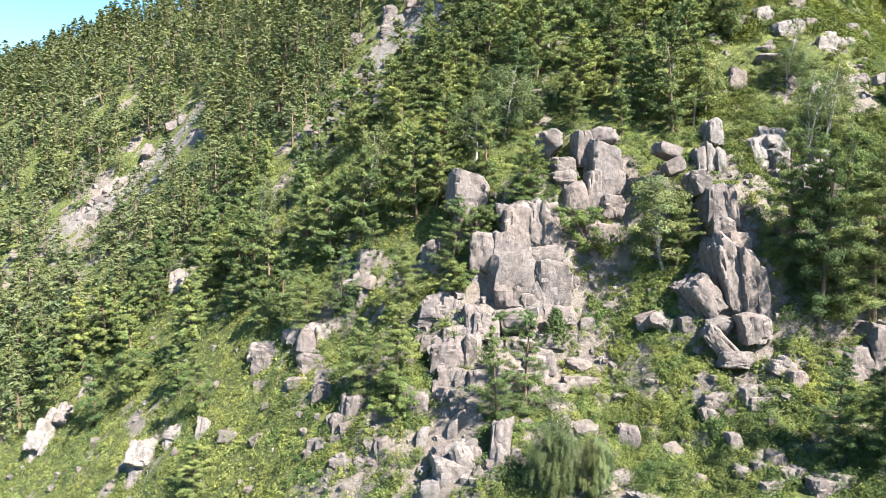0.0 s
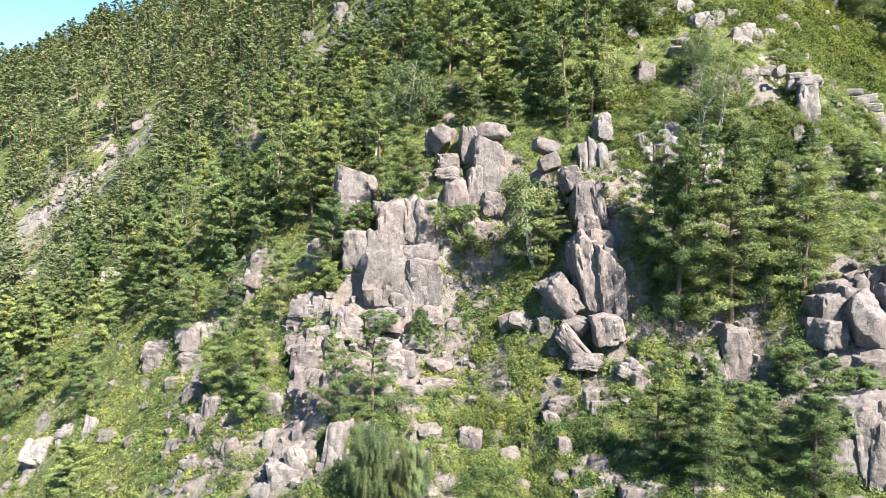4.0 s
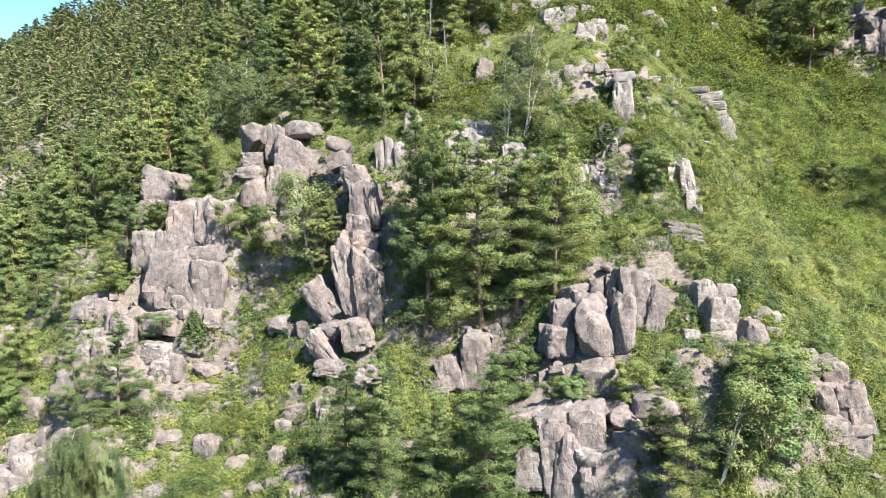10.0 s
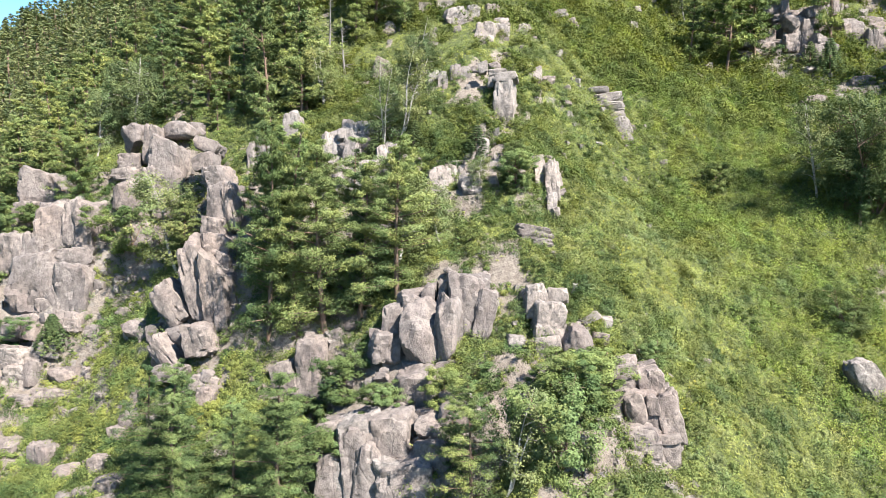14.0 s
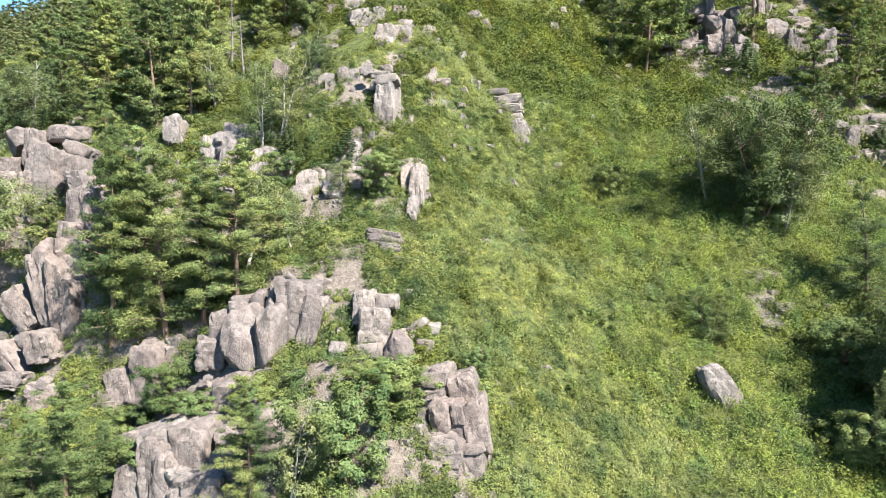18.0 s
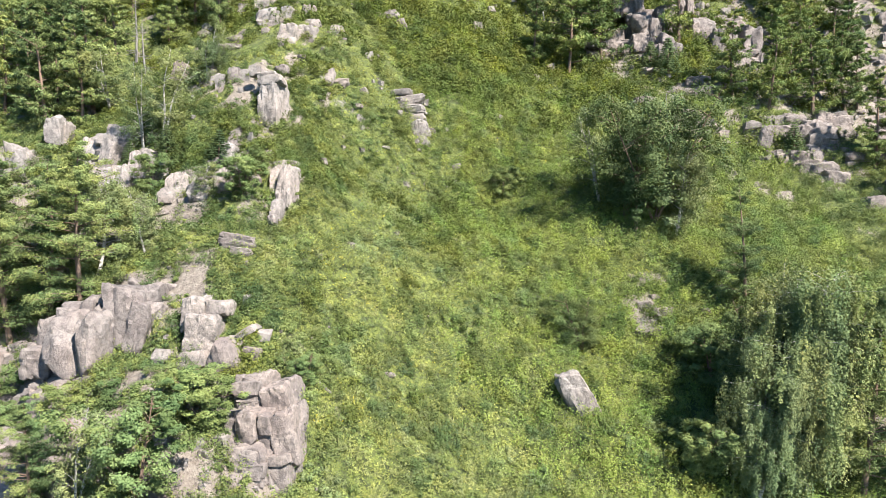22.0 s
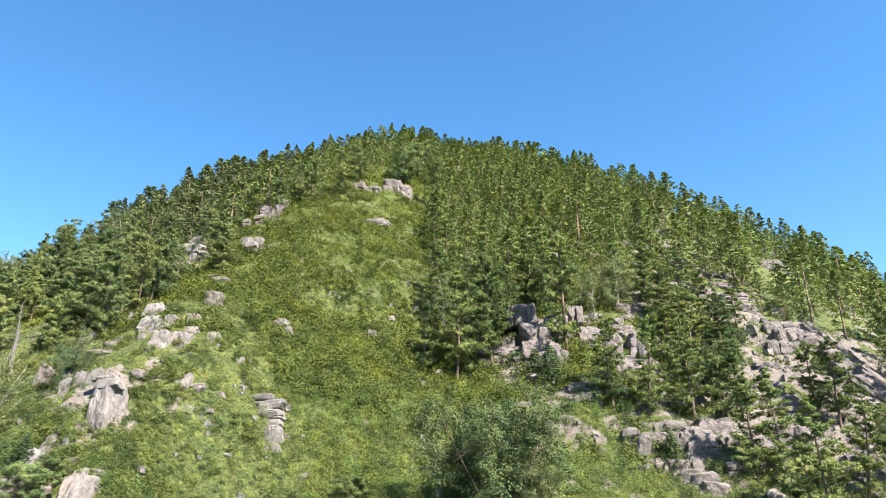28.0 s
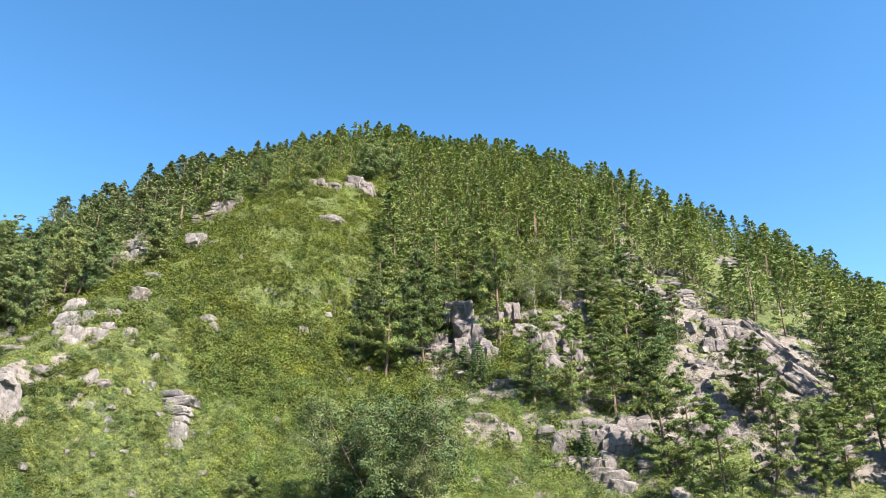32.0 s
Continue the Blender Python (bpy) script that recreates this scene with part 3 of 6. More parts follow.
UPPER_ROCKS = [
    (44.2, 74.8, 41.2, 1.4, 0.8, 0, 1), (51.4, 78.7, 40.6, 1.6, 1.2, 0, 1), (55.9, 93.6, 49.6, 1.2, 1.3, -25, 0), (53.9, 85.9, 44.5, 1.0, 0.6, 0, 1), (14.2, 105.3, 57.0, 2.8, 6.6, -20, 0),
    (31.1, 119.6, 70.2, 2.6, 4.4, 0, 0), (29.4, 143.2, 86.3, 1.7, 2.7, 0, 0), (32.6, 112.2, 65.3, 1.9, 1.9, 0, 0),
    (41.8, 104.3, 60.5, 1.9, 1.0, 0, 0), (27.5, 128.6, 75.9, 2.2, 2.6, 0, 0), (47.3, 79.6, 43.4, 0.9, 0.6, 0, 1), (33.9, 87.7, 47.6, 1.5, 1.0, 0, 1),
]
PALE_SCARP = [
    (44.6, 66.7, 33.9, 0.9, 2.2, 0, 0), (43.7, 63.6, 31.5, 1.0, 1.7, 0, 0), (35.7, 62.6, 28.8, 1.6, 2.3, 0, 0), (25.9, 76.1, 37.5, 1.5, 2.6, 0, 0), (45.5, 61.3, 30.2, 1.0, 1.1, 0, 0),
]
SHRUBBY_FACE = [
    (31.9, 67.7, 32.6, 3.6, 3.6, 0, 0), (33.1, 64.7, 29.9, 2.4, 3.5, 0, 0), (34.7, 65.4, 30.4, 1.9, 2.9, 0, 0), (33.7, 69.3, 34.4, 1.6, 2.1, 0, 0), (41.3, 62.5, 30.4, 1.9, 1.7, 0, 0),
    (41.2, 61.0, 29.4, 1.3, 1.3, 0, 0), (43.8, 60.6, 29.7, 1.6, 1.4, 0, 0), (44.7, 64.5, 32.4, 1.1, 2.4, 0, 0), (49.4, 62.4, 30.5, 0.8, 2.3, 0, 0), (49.3, 63.9, 31.7, 1.1, 1.0, 0, 0),
    (50.2, 59.7, 28.4, 0.7, 1.5, 0, 0), (46.1, 63.8, 31.7, 0.8, 1.0, 0, 0), (33.5, 68.2, 33.0, 4.0, 4.4, 0, 0), (36.5, 66.5, 32.0, 2.4, 2.6, 0, 0),
    (42.6, 63.2, 30.6, 2.8, 2.0, 0, 0), (45.6, 62.9, 30.8, 2.6, 1.8, 0, 0), (50.5, 61.6, 29.9, 1.2, 3.4, -6, 0), (38.6, 64.8, 31.2, 2.0, 2.4, 0, 0),
]
FLAT_STONES = [
    (48.5, 56.1, 26.4, 2.5, 0.9, 0, 0), (49.0, 55.3, 25.7, 1.5, 0.6, 0, 0), (49.7, 54.6, 24.9, 0.7, 0.6, 0, 1), (50.2, 64.6, 31.6, 0.8, 1.4, 0, 0), (50.3, 62.1, 30.2, 0.6, 0.7, 0, 0),
    (50.3, 58.5, 27.7, 0.7, 0.9, 0, 1),
]
GULLY_STONES = [
    (79.8, 65.2, 21.0, 0.7, 0.6, 0, 0), (78.8, 64.3, 20.3, 1.3, 1.0, 0, 0), (80.0, 63.5, 19.9, 1.4, 1.2, 0, 0), (78.6, 61.7, 18.9, 1.8, 1.1, 0, 1), (78.2, 67.1, 22.6, 0.9, 0.4, 0, 1),
    (59.8, 52.1, 18.0, 0.7, 0.4, 0, 1), (63.5, 66.7, 25.5, 0.6, 0.6, 0, 1), (54.1, 56.6, 25.1, 0.6, 0.6, 0, 0), (55.9, 60.2, 25.6, 0.6, 0.7, 0, 0), (67.5, 84.3, 37.5, 0.8, 1.0, 0, 1),
    (53.8, 77.3, 36.9, 0.6, 0.6, 0, 1),
]
EAST_WALL = [
    (87.1, 102.8, 50.1, 4.0, 4.8, 0, 0), (90.3, 104.2, 51.9, 3.5, 4.3, 0, 0), (83.5, 103.1, 49.5, 2.6, 2.6, 0, 0), (88.9, 100.1, 47.2, 4.1, 2.0, 0, 0), (96.9, 101.2, 48.2, 3.4, 4.2, 0, 0),
    (100.9, 102.2, 47.9, 2.7, 5.1, 0, 0), (94.4, 102.6, 49.9, 2.7, 2.4, 0, 0), (97.9, 97.7, 44.0, 2.3, 4.5, 0, 0), (87.0, 98.2, 44.6, 2.5, 0.9, 0, 1), (71.4, 97.5, 43.7, 1.6, 1.1, 0, 0),
    (74.4, 99.3, 45.2, 0.9, 1.0, 0, 1), (85.8, 107.9, 55.0, 4.1, 3.3, 0, 0), (93.2, 107.1, 54.7, 2.5, 2.5, 0, 0), (80.6, 103.1, 49.2, 2.3, 1.7, 0, 0),
]
EAST_LEDGES = [
    (98.4, 87.4, 35.3, 3.6, 2.8, 0, 1), (100.9, 87.3, 34.9, 2.7, 3.8, 0, 0), (102.9, 86.4, 34.2, 2.8, 3.7, 0, 0), (98.1, 86.0, 33.1, 3.3, 1.3, 0, 0), (98.5, 89.4, 37.1, 3.0, 1.8, 0, 0),
    (100.8, 84.4, 32.0, 2.9, 1.4, 0, 0), (105.4, 88.0, 35.6, 2.4, 3.8, -15, 0), (103.3, 77.2, 28.4, 1.6, 1.3, 0, 1), (108.1, 84.5, 33.0, 2.0, 1.0, 0, 1), (88.9, 88.9, 38.4, 1.6, 0.7, 0, 0),
    (88.7, 93.6, 40.9, 2.4, 1.4, 0, 1), (91.6, 94.5, 42.3, 2.8, 1.7, 0, 0), (102.1, 81.9, 30.7, 2.2, 1.5, 0, 0), (106.9, 80.4, 30.1, 1.9, 1.6, 0, 1),
]
SUMMIT_CRAG = [
    (59.6, 158.5, 99.9, 4.4, 4.0, 0, 0), (62.2, 156.5, 97.7, 3.6, 3.6, 0, 0), (56.4, 150.9, 95.4, 3.0, 3.0, 0, 0), (52.9, 149.2, 95.4, 3.6, 2.8, 8, 0), (58.6, 156.0, 97.4, 2.4, 2.6, 0, 0),
    (28.4, 143.4, 86.3, 2.0, 3.9, 0, 0), (29.5, 119.2, 70.1, 2.9, 2.7, 0, 0), (60.2, 132.2, 79.7, 4.9, 1.7, 0, 0),
    (46.2, 93.1, 53.8, 2.3, 1.7, 0, 0), (30.4, 113.9, 66.3, 2.1, 2.3, 0, 0), (41.5, 104.1, 60.3, 2.6, 0.9, 0, 0),
]
EDGE_CRAG = [
    (40.0, 129.2, 81.0, 3.0, 3.4, 0, 0), (41.6, 129.6, 81.3, 2.0, 4.0, 10, 0), (38.8, 128.4, 79.6, 1.6, 2.2, -10, 0), (36.6, 127.2, 78.4, 1.3, 2.2, 0, 0), (41.4, 134.6, 85.2, 1.2, 2.8, 0, 0),
]
EDGE_STEPS = [
    (44.0, 111.0, 67.6, 1.9, 1.9, 0, 0), (44.4, 112.6, 69.2, 1.5, 1.9, 8, 0), (43.0, 113.0, 69.0, 1.2, 1.5, 0, 0), (41.6, 115.4, 70.2, 1.6, 1.4, 0, 0), (46.9, 111.6, 67.7, 0.9, 0.9, 0, 0),
    (34.0, 113.8, 67.6, 2.6, 3.8, 0, 0), (31.6, 113.4, 66.6, 1.9, 1.9, 0, 0), (26.9, 104.3, 59.5, 2.1, 2.0, 10, 0), (43.8, 100.4, 59.0, 2.0, 0.9, 0, 0), (45.0, 99.4, 58.4, 1.3, 0.9, 0, 0),
]
SLANTING_SLABS = [
    (126.3, 106.2, 49.1, 2.0, 4.9, -42, 0), (126.4, 102.8, 46.4, 1.7, 4.7, -42, 0), (126.6, 100.1, 44.2, 1.7, 4.9, -40, 0), (126.5, 96.6, 41.9, 1.6, 4.4, -40, 0), (129.1, 107.7, 49.3, 1.7, 5.0, -42, 0),
    (129.0, 103.9, 46.4, 1.5, 4.8, -42, 0), (128.1, 98.7, 43.4, 1.4, 4.6, -42, 0), (122.7, 107.0, 50.5, 4.1, 3.3, 0, 0), (126.7, 110.3, 52.2, 2.6, 3.1, -30, 0), (114.1, 91.7, 36.6, 4.0, 2.9, 0, 0),
    (111.1, 88.5, 34.9, 4.0, 2.5, 0, 0), (116.7, 93.9, 38.3, 2.8, 1.8, 0, 0), (115.4, 96.2, 40.1, 3.5, 1.7, 0, 0), (114.4, 98.6, 42.5, 2.9, 1.7, 0, 0),
]
SLANTING_SLABS += [
    (118.8, 85.7, 32.8, 2.5, 3.8, -20, 0), (123.0, 86.4, 33.3, 2.6, 3.2, 0, 0), (124.3, 90.8, 36.4, 2.1, 2.1, 0, 1),
]
EAST_UPPER_ROCKS = [
    (109.7, 167.2, 95.0, 3.2, 3.5, 0, 0), (99.4, 138.2, 76.1, 2.6, 2.4, 0, 0), (121.0, 158.2, 86.1, 4.1, 2.8, 0, 0), (118.0, 119.8, 59.8, 5.9, 3.1, 0, 0), (108.1, 130.3, 69.2, 3.0, 2.4, 0, 0),
    (100.7, 108.3, 51.4, 3.2, 2.7, 0, 0), (87.9, 106.4, 51.5, 4.9, 4.3, 0, 0), (94.9, 104.4, 50.3, 3.3, 4.1, 0, 0), (82.7, 103.5, 48.4, 3.0, 2.2, 0, 0), (101.6, 113.9, 56.7, 2.0, 2.2, 0, 0),
    (112.1, 122.3, 62.5, 3.7, 2.8, 0, 0), (138.1, 144.5, 73.4, 3.5, 3.1, 0, 0), (117.6, 114.6, 55.7, 2.6, 2.6, 0, 0), (91.7, 109.6, 54.0, 2.9, 2.4, 0, 0),
]
EAST_FOOT_ROCKS = [
    (97.7, 87.4, 35.4, 3.0, 2.0, 0, 1), (100.7, 89.1, 37.0, 2.5, 2.1, 0, 0), (102.9, 87.1, 35.1, 2.8, 3.6, 0, 0), (106.1, 89.4, 36.4, 2.5, 3.2, 0, 0), (100.4, 85.4, 32.8, 3.5, 2.0, 0, 0),
    (86.6, 97.3, 44.4, 2.3, 1.0, 0, 1), (83.9, 91.1, 39.4, 2.2, 1.1, 0, 0), (88.4, 92.2, 40.4, 1.9, 0.9, 0, 1), (92.0, 93.2, 41.2, 2.0, 1.0, 0, 0), (93.9, 93.6, 41.9, 1.7, 0.9, 0, 1),
    (105.8, 84.4, 32.7, 3.5, 1.8, 0, 0), (72.2, 96.8, 43.6, 1.2, 0.8, 0, 0),
]
FAR_WEST_CLIFF = [
    (-73.0, 165.1, 39.1, 4.3, 7.2, 0, 0), (-64.7, 156.8, 36.6, 8.9, 9.7, 0, 0), (-62.0, 162.1, 42.8, 6.9, 11.1, -15, 0), (-52.0, 144.1, 39.3, 4.2, 6.1, 0, 0), (-68.8, 147.8, 28.6, 9.9, 7.3, 25, 0),
    (-71.8, 145.1, 25.6, 9.8, 5.9, 25, 0), (-74.6, 143.3, 22.7, 7.2, 5.1, 25, 0), (-66.2, 151.9, 32.2, 7.9, 5.3, 20, 0), (-93.6, 171.8, 36.3, 4.0, 5.3, 0, 0), (-74.7, 136.7, 17.7, 2.0, 5.5, 0, 0),
    (-80.5, 135.7, 15.0, 2.5, 3.3, 0, 0), (-86.6, 216.2, 72.4, 2.6, 4.5, 0, 0), (-79.9, 235.9, 88.2, 8.1, 3.3, 0, 0), (-133.6, 242.7, 68.9, 4.5, 3.6, 0, 0),
]
WEST_UPPER_BOULDERS = [
    (-22.2, 114.2, 36.0, 2.8, 5.7, 0, 0), (-18.8, 109.2, 35.8, 2.5, 3.9, 0, 0), (-14.8, 124.6, 47.7, 5.6, 3.8, 0, 1), (-18.2, 122.4, 43.8, 2.8, 2.2, 0, 0), (-15.5, 120.4, 44.4, 3.3, 2.1, 0, 0),
    (-12.7, 119.2, 44.8, 2.3, 1.9, 0, 0), (-13.4, 128.9, 52.3, 2.9, 2.3, 0, 1), (-3.8, 122.2, 54.9, 6.4, 4.2, 0, 1), (-10.3, 132.6, 58.6, 2.8, 4.5, 0, 0), (-5.7, 132.7, 62.7, 2.4, 4.1, 0, 0),
    (-16.1, 136.5, 58.1, 3.3, 2.5, 0, 0), (-2.4, 123.1, 57.0, 3.0, 1.6, 0, 0), (-10.2, 136.3, 62.6, 2.7, 3.4, 0, 0),
]
WEST_SLOPE_ROCKS = [
    (-25.4, 106.5, 29.1, 2.8, 2.3, 0, 1), (-38.5, 100.1, 15.2, 3.8, 3.8, 0, 0), (-8.0, 72.4, 20.5, 2.5, 3.2, 0, 0), (-9.8, 71.8, 19.1, 1.7, 1.4, 0, 0), (-12.9, 68.0, 14.1, 3.6, 2.9, 0, 0),
    (-14.9, 70.5, 14.1, 2.0, 2.5, 0, 0), (-19.1, 72.6, 11.8, 3.9, 2.0, 0, 0), (-50.0, 94.6, 1.4, 1.6, 3.0, 0, 0), (-42.0, 80.9, -1.0, 2.1, 1.1, 0, 1), (-53.5, 87.8, -5.5, 3.8, 7.4, 0, 0),
    (-52.2, 90.5, -2.8, 3.0, 5.4, 0, 0), (-32.1, 70.2, -0.4, 2.9, 5.5, 0, 0), (-28.5, 69.9, 2.9, 1.7, 3.4, 0, 0), (-24.4, 67.7, 4.7, 1.3, 2.7, 0, 0),
]
WEST_FOOT_ROCKS = [
    (-20.8, 65.0, 5.7, 1.8, 1.0, 0, 1), (-7.9, 57.4, 10.2, 2.1, 3.1, 0, 0), (-8.8, 56.7, 9.4, 1.4, 2.1, 0, 0), (0.2, 58.6, 14.9, 2.6, 3.6, -10, 0), (2.8, 59.7, 17.8, 1.7, 2.6, 0, 0),
    (-0.2, 61.6, 18.2, 3.3, 3.2, 0, 1), (4.3, 48.4, 10.2, 1.6, 4.7, 2, 0), (1.9, 49.0, 9.2, 2.7, 2.7, -15, 0), (0.3, 50.4, 8.6, 2.4, 2.8, 0, 0), (-10.8, 57.2, 7.9, 1.4, 1.0, 0, 1),
    (-5.1, 53.6, 9.0, 1.0, 1.5, 0, 1), (-6.6, 54.3, 8.5, 0.7, 1.2, 0, 0), (-8.2, 54.2, 7.5, 1.9, 0.8, 0, 1), (-14.1, 65.1, 11.0, 1.7, 1.1, 0, 1),
]
WESTERN_STEPS = [
    (-18.3, 71.6, 11.5, 3.7, 2.7, 0, 0), (-12.7, 66.2, 12.6, 2.9, 1.8, 0, 0), (-16.0, 72.1, 14.0, 2.3, 1.6, 0, 1), (-9.5, 71.9, 19.3, 1.9, 1.6, 0, 1), (-8.1, 73.1, 21.1, 2.2, 3.7, 10, 0),
    (-0.4, 61.8, 18.1, 3.1, 1.9, 0, 0), (1.1, 59.5, 16.9, 2.2, 1.5, 0, 0), (0.5, 58.3, 15.0, 2.9, 2.7, -10, 0), (-1.0, 60.0, 16.0, 1.8, 1.4, 0, 0), (2.5, 57.8, 15.8, 1.2, 2.6, 0, 0),
    (-0.3, 56.4, 13.0, 1.5, 1.3, 0, 0), (-2.0, 55.9, 12.0, 1.7, 1.7, 0, 0), (-3.2, 56.5, 12.4, 1.5, 1.8, 10, 0),
]
WESTERN_STONES = [
    (-7.5, 57.7, 10.7, 1.8, 2.5, 0, 0), (-9.4, 57.7, 9.5, 1.3, 1.4, 0, 0), (-8.1, 56.3, 9.5, 1.2, 1.3, 0, 0), (-11.1, 62.0, 10.7, 1.7, 2.2, 0, 0), (-10.2, 56.5, 8.1, 1.3, 1.2, 0, 1),
    (-11.2, 56.6, 7.1, 1.2, 0.9, 0, 0), (-6.0, 54.1, 9.0, 0.9, 1.4, 0, 1), (-4.7, 53.6, 9.3, 1.1, 1.7, 0, 1), (-8.3, 54.5, 7.7, 1.1, 1.0, 0, 1), (-6.8, 53.4, 7.6, 0.9, 1.1, 20, 0),
    (-17.2, 65.6, 8.5, 1.3, 0.8, 0, 1), (-13.9, 64.9, 11.0, 1.4, 1.0, 0, 0), (-17.4, 62.6, 6.3, 1.4, 0.8, -20, 0), (-12.4, 59.5, 8.2, 0.8, 0.7, 0, 1),
]
LOWER_WESTERN_ROCKS = [
    (1.7, 49.3, 9.2, 1.5, 3.1, -20, 0), (0.5, 49.1, 8.3, 2.3, 2.6, 0, 0), (-0.3, 50.9, 8.8, 1.4, 1.4, 0, 0), (-1.6, 53.0, 9.5, 0.7, 2.3, 0, 0), (0.8, 52.7, 10.5, 0.8, 1.9, 0, 0),
    (3.4, 59.5, 17.8, 1.5, 2.0, 0, 0), (2.7, 58.0, 15.9, 1.2, 2.5, 0, 0), (7.1, 58.2, 16.1, 2.2, 1.3, 0, 0), (9.3, 58.9, 16.5, 2.0, 1.3, 0, 0), (8.1, 57.3, 14.6, 2.2, 1.8, 0, 0),
    (7.3, 55.1, 13.3, 1.2, 1.2, 0, 0), (-0.9, 48.5, 7.8, 1.3, 1.3, 0, 1), (5.4, 48.6, 10.3, 0.8, 1.1, 0, 0),
]
SLOPE_SLABS = [
    (11.6, 57.6, 14.7, 2.0, 1.2, 0, 1), (11.6, 56.2, 13.4, 3.0, 1.3, 0, 0), (9.2, 55.7, 13.3, 1.9, 0.8, 0, 0), (14.6, 54.7, 12.8, 1.5, 0.8, 0, 1), (6.2, 59.7, 18.1, 1.8, 1.1, 0, 1),
    (11.0, 60.1, 18.5, 1.3, 1.3, 0, 0), (15.0, 60.9, 19.4, 1.4, 0.7, 0, 1), (17.5, 57.8, 18.5, 2.2, 1.3, -15, 0), (19.1, 56.4, 18.5, 1.5, 1.0, -25, 0), (10.9, 45.6, 9.3, 2.4, 1.3, 0, 1),
    (10.0, 46.2, 9.5, 0.9, 1.0, 0, 0), (6.4, 50.9, 11.6, 0.9, 1.1, 0, 0),
]
FALLEN_STONES = [
    (25.6, 51.0, 16.2, 1.8, 1.2, 15, 0), (26.2, 49.8, 15.7, 1.2, 1.3, 0, 0), (24.0, 50.0, 14.9, 1.6, 0.6, 0, 0), (22.6, 50.4, 14.4, 1.3, 1.1, -30, 0), (23.0, 49.5, 14.0, 1.0, 0.9, 0, 0),
    (21.7, 45.2, 11.6, 1.5, 1.1, 0, 1), (21.1, 42.6, 10.6, 1.5, 1.0, 0, 0), (22.6, 43.3, 10.9, 1.1, 1.3, 0, 0), (24.0, 41.5, 11.0, 1.7, 1.2, 0, 0), (24.3, 42.2, 11.5, 1.1, 0.6, -15, 0),
    (25.2, 41.4, 11.5, 1.3, 1.0, 0, 0), (19.9, 44.2, 11.0, 1.0, 1.0, 0, 1),
]
FOREST_LEDGES = [
    (88.2, 107.7, 52.9, 3.3, 3.0, 0, 0), (87.7, 103.4, 49.4, 3.1, 2.4, 0, 0), (85.0, 103.3, 48.4, 2.8, 1.9, 0, 0), (82.4, 103.3, 48.0, 2.4, 1.9, 0, 0), (80.5, 102.4, 47.0, 1.9, 1.3, 0, 1),
    (89.4, 100.6, 47.8, 1.9, 3.3, 0, 0), (95.4, 108.8, 53.3, 4.1, 1.9, 0, 0), (95.2, 103.0, 49.3, 2.4, 1.6, 0, 0), (100.2, 109.0, 52.4, 3.4, 2.6, 0, 0), (100.2, 104.8, 49.2, 3.5, 2.1, 0, 0),
    (99.1, 100.1, 46.4, 3.3, 1.9, 0, 0), (101.6, 114.6, 57.3, 2.7, 2.2, 0, 0), (94.5, 94.4, 42.8, 1.6, 3.1, 10, 0),
]
BANK_ROCKS = [
    (84.5, 91.1, 39.5, 2.3, 1.6, 0, 0), (88.3, 91.8, 40.1, 2.7, 1.2, 0, 1), (90.4, 93.1, 40.9, 2.3, 1.2, 0, 0), (92.1, 93.2, 41.3, 1.4, 0.9, 0, 1), (97.7, 87.2, 35.2, 3.2, 2.5, 15, 0),
    (95.6, 87.7, 35.8, 1.7, 2.8, 0, 0), (102.5, 88.3, 36.3, 2.6, 2.0, 0, 0), (102.6, 86.7, 34.4, 3.2, 2.6, 0, 0), (98.3, 85.7, 32.9, 2.5, 1.9, 0, 0), (100.1, 85.2, 32.2, 2.5, 1.5, 0, 0),
    (101.8, 83.9, 31.9, 2.5, 1.5, 0, 1), (96.2, 93.1, 41.5, 1.4, 2.1, 0, 0), (102.6, 93.3, 39.8, 3.3, 1.6, 0, 0),
]
WOODED_CRAGS = [
    (121.2, 124.7, 63.2, 3.1, 2.5, 0, 0), (121.7, 121.0, 60.6, 3.0, 2.5, 0, 0), (116.7, 120.7, 61.1, 2.4, 2.0, 0, 0), (115.6, 133.0, 70.1, 2.7, 4.4, 0, 0), (120.5, 105.3, 48.7, 3.7, 3.4, 0, 0),
    (122.3, 108.9, 52.6, 4.4, 2.2, 0, 0), (115.9, 96.7, 40.9, 3.7, 1.6, 0, 0), (116.2, 95.4, 39.4, 3.0, 1.6, 0, 0), (115.4, 93.0, 37.2, 2.6, 1.5, 0, 0), (115.8, 91.9, 36.2, 2.2, 1.8, 0, 1),
    (112.8, 92.0, 36.6, 2.8, 2.4, 0, 0), (110.8, 88.9, 35.1, 3.3, 1.7, 0, 0), (104.5, 89.4, 36.5, 2.7, 3.3, 20, 0), (116.0, 101.2, 45.6, 2.4, 2.0, 0, 0),
]
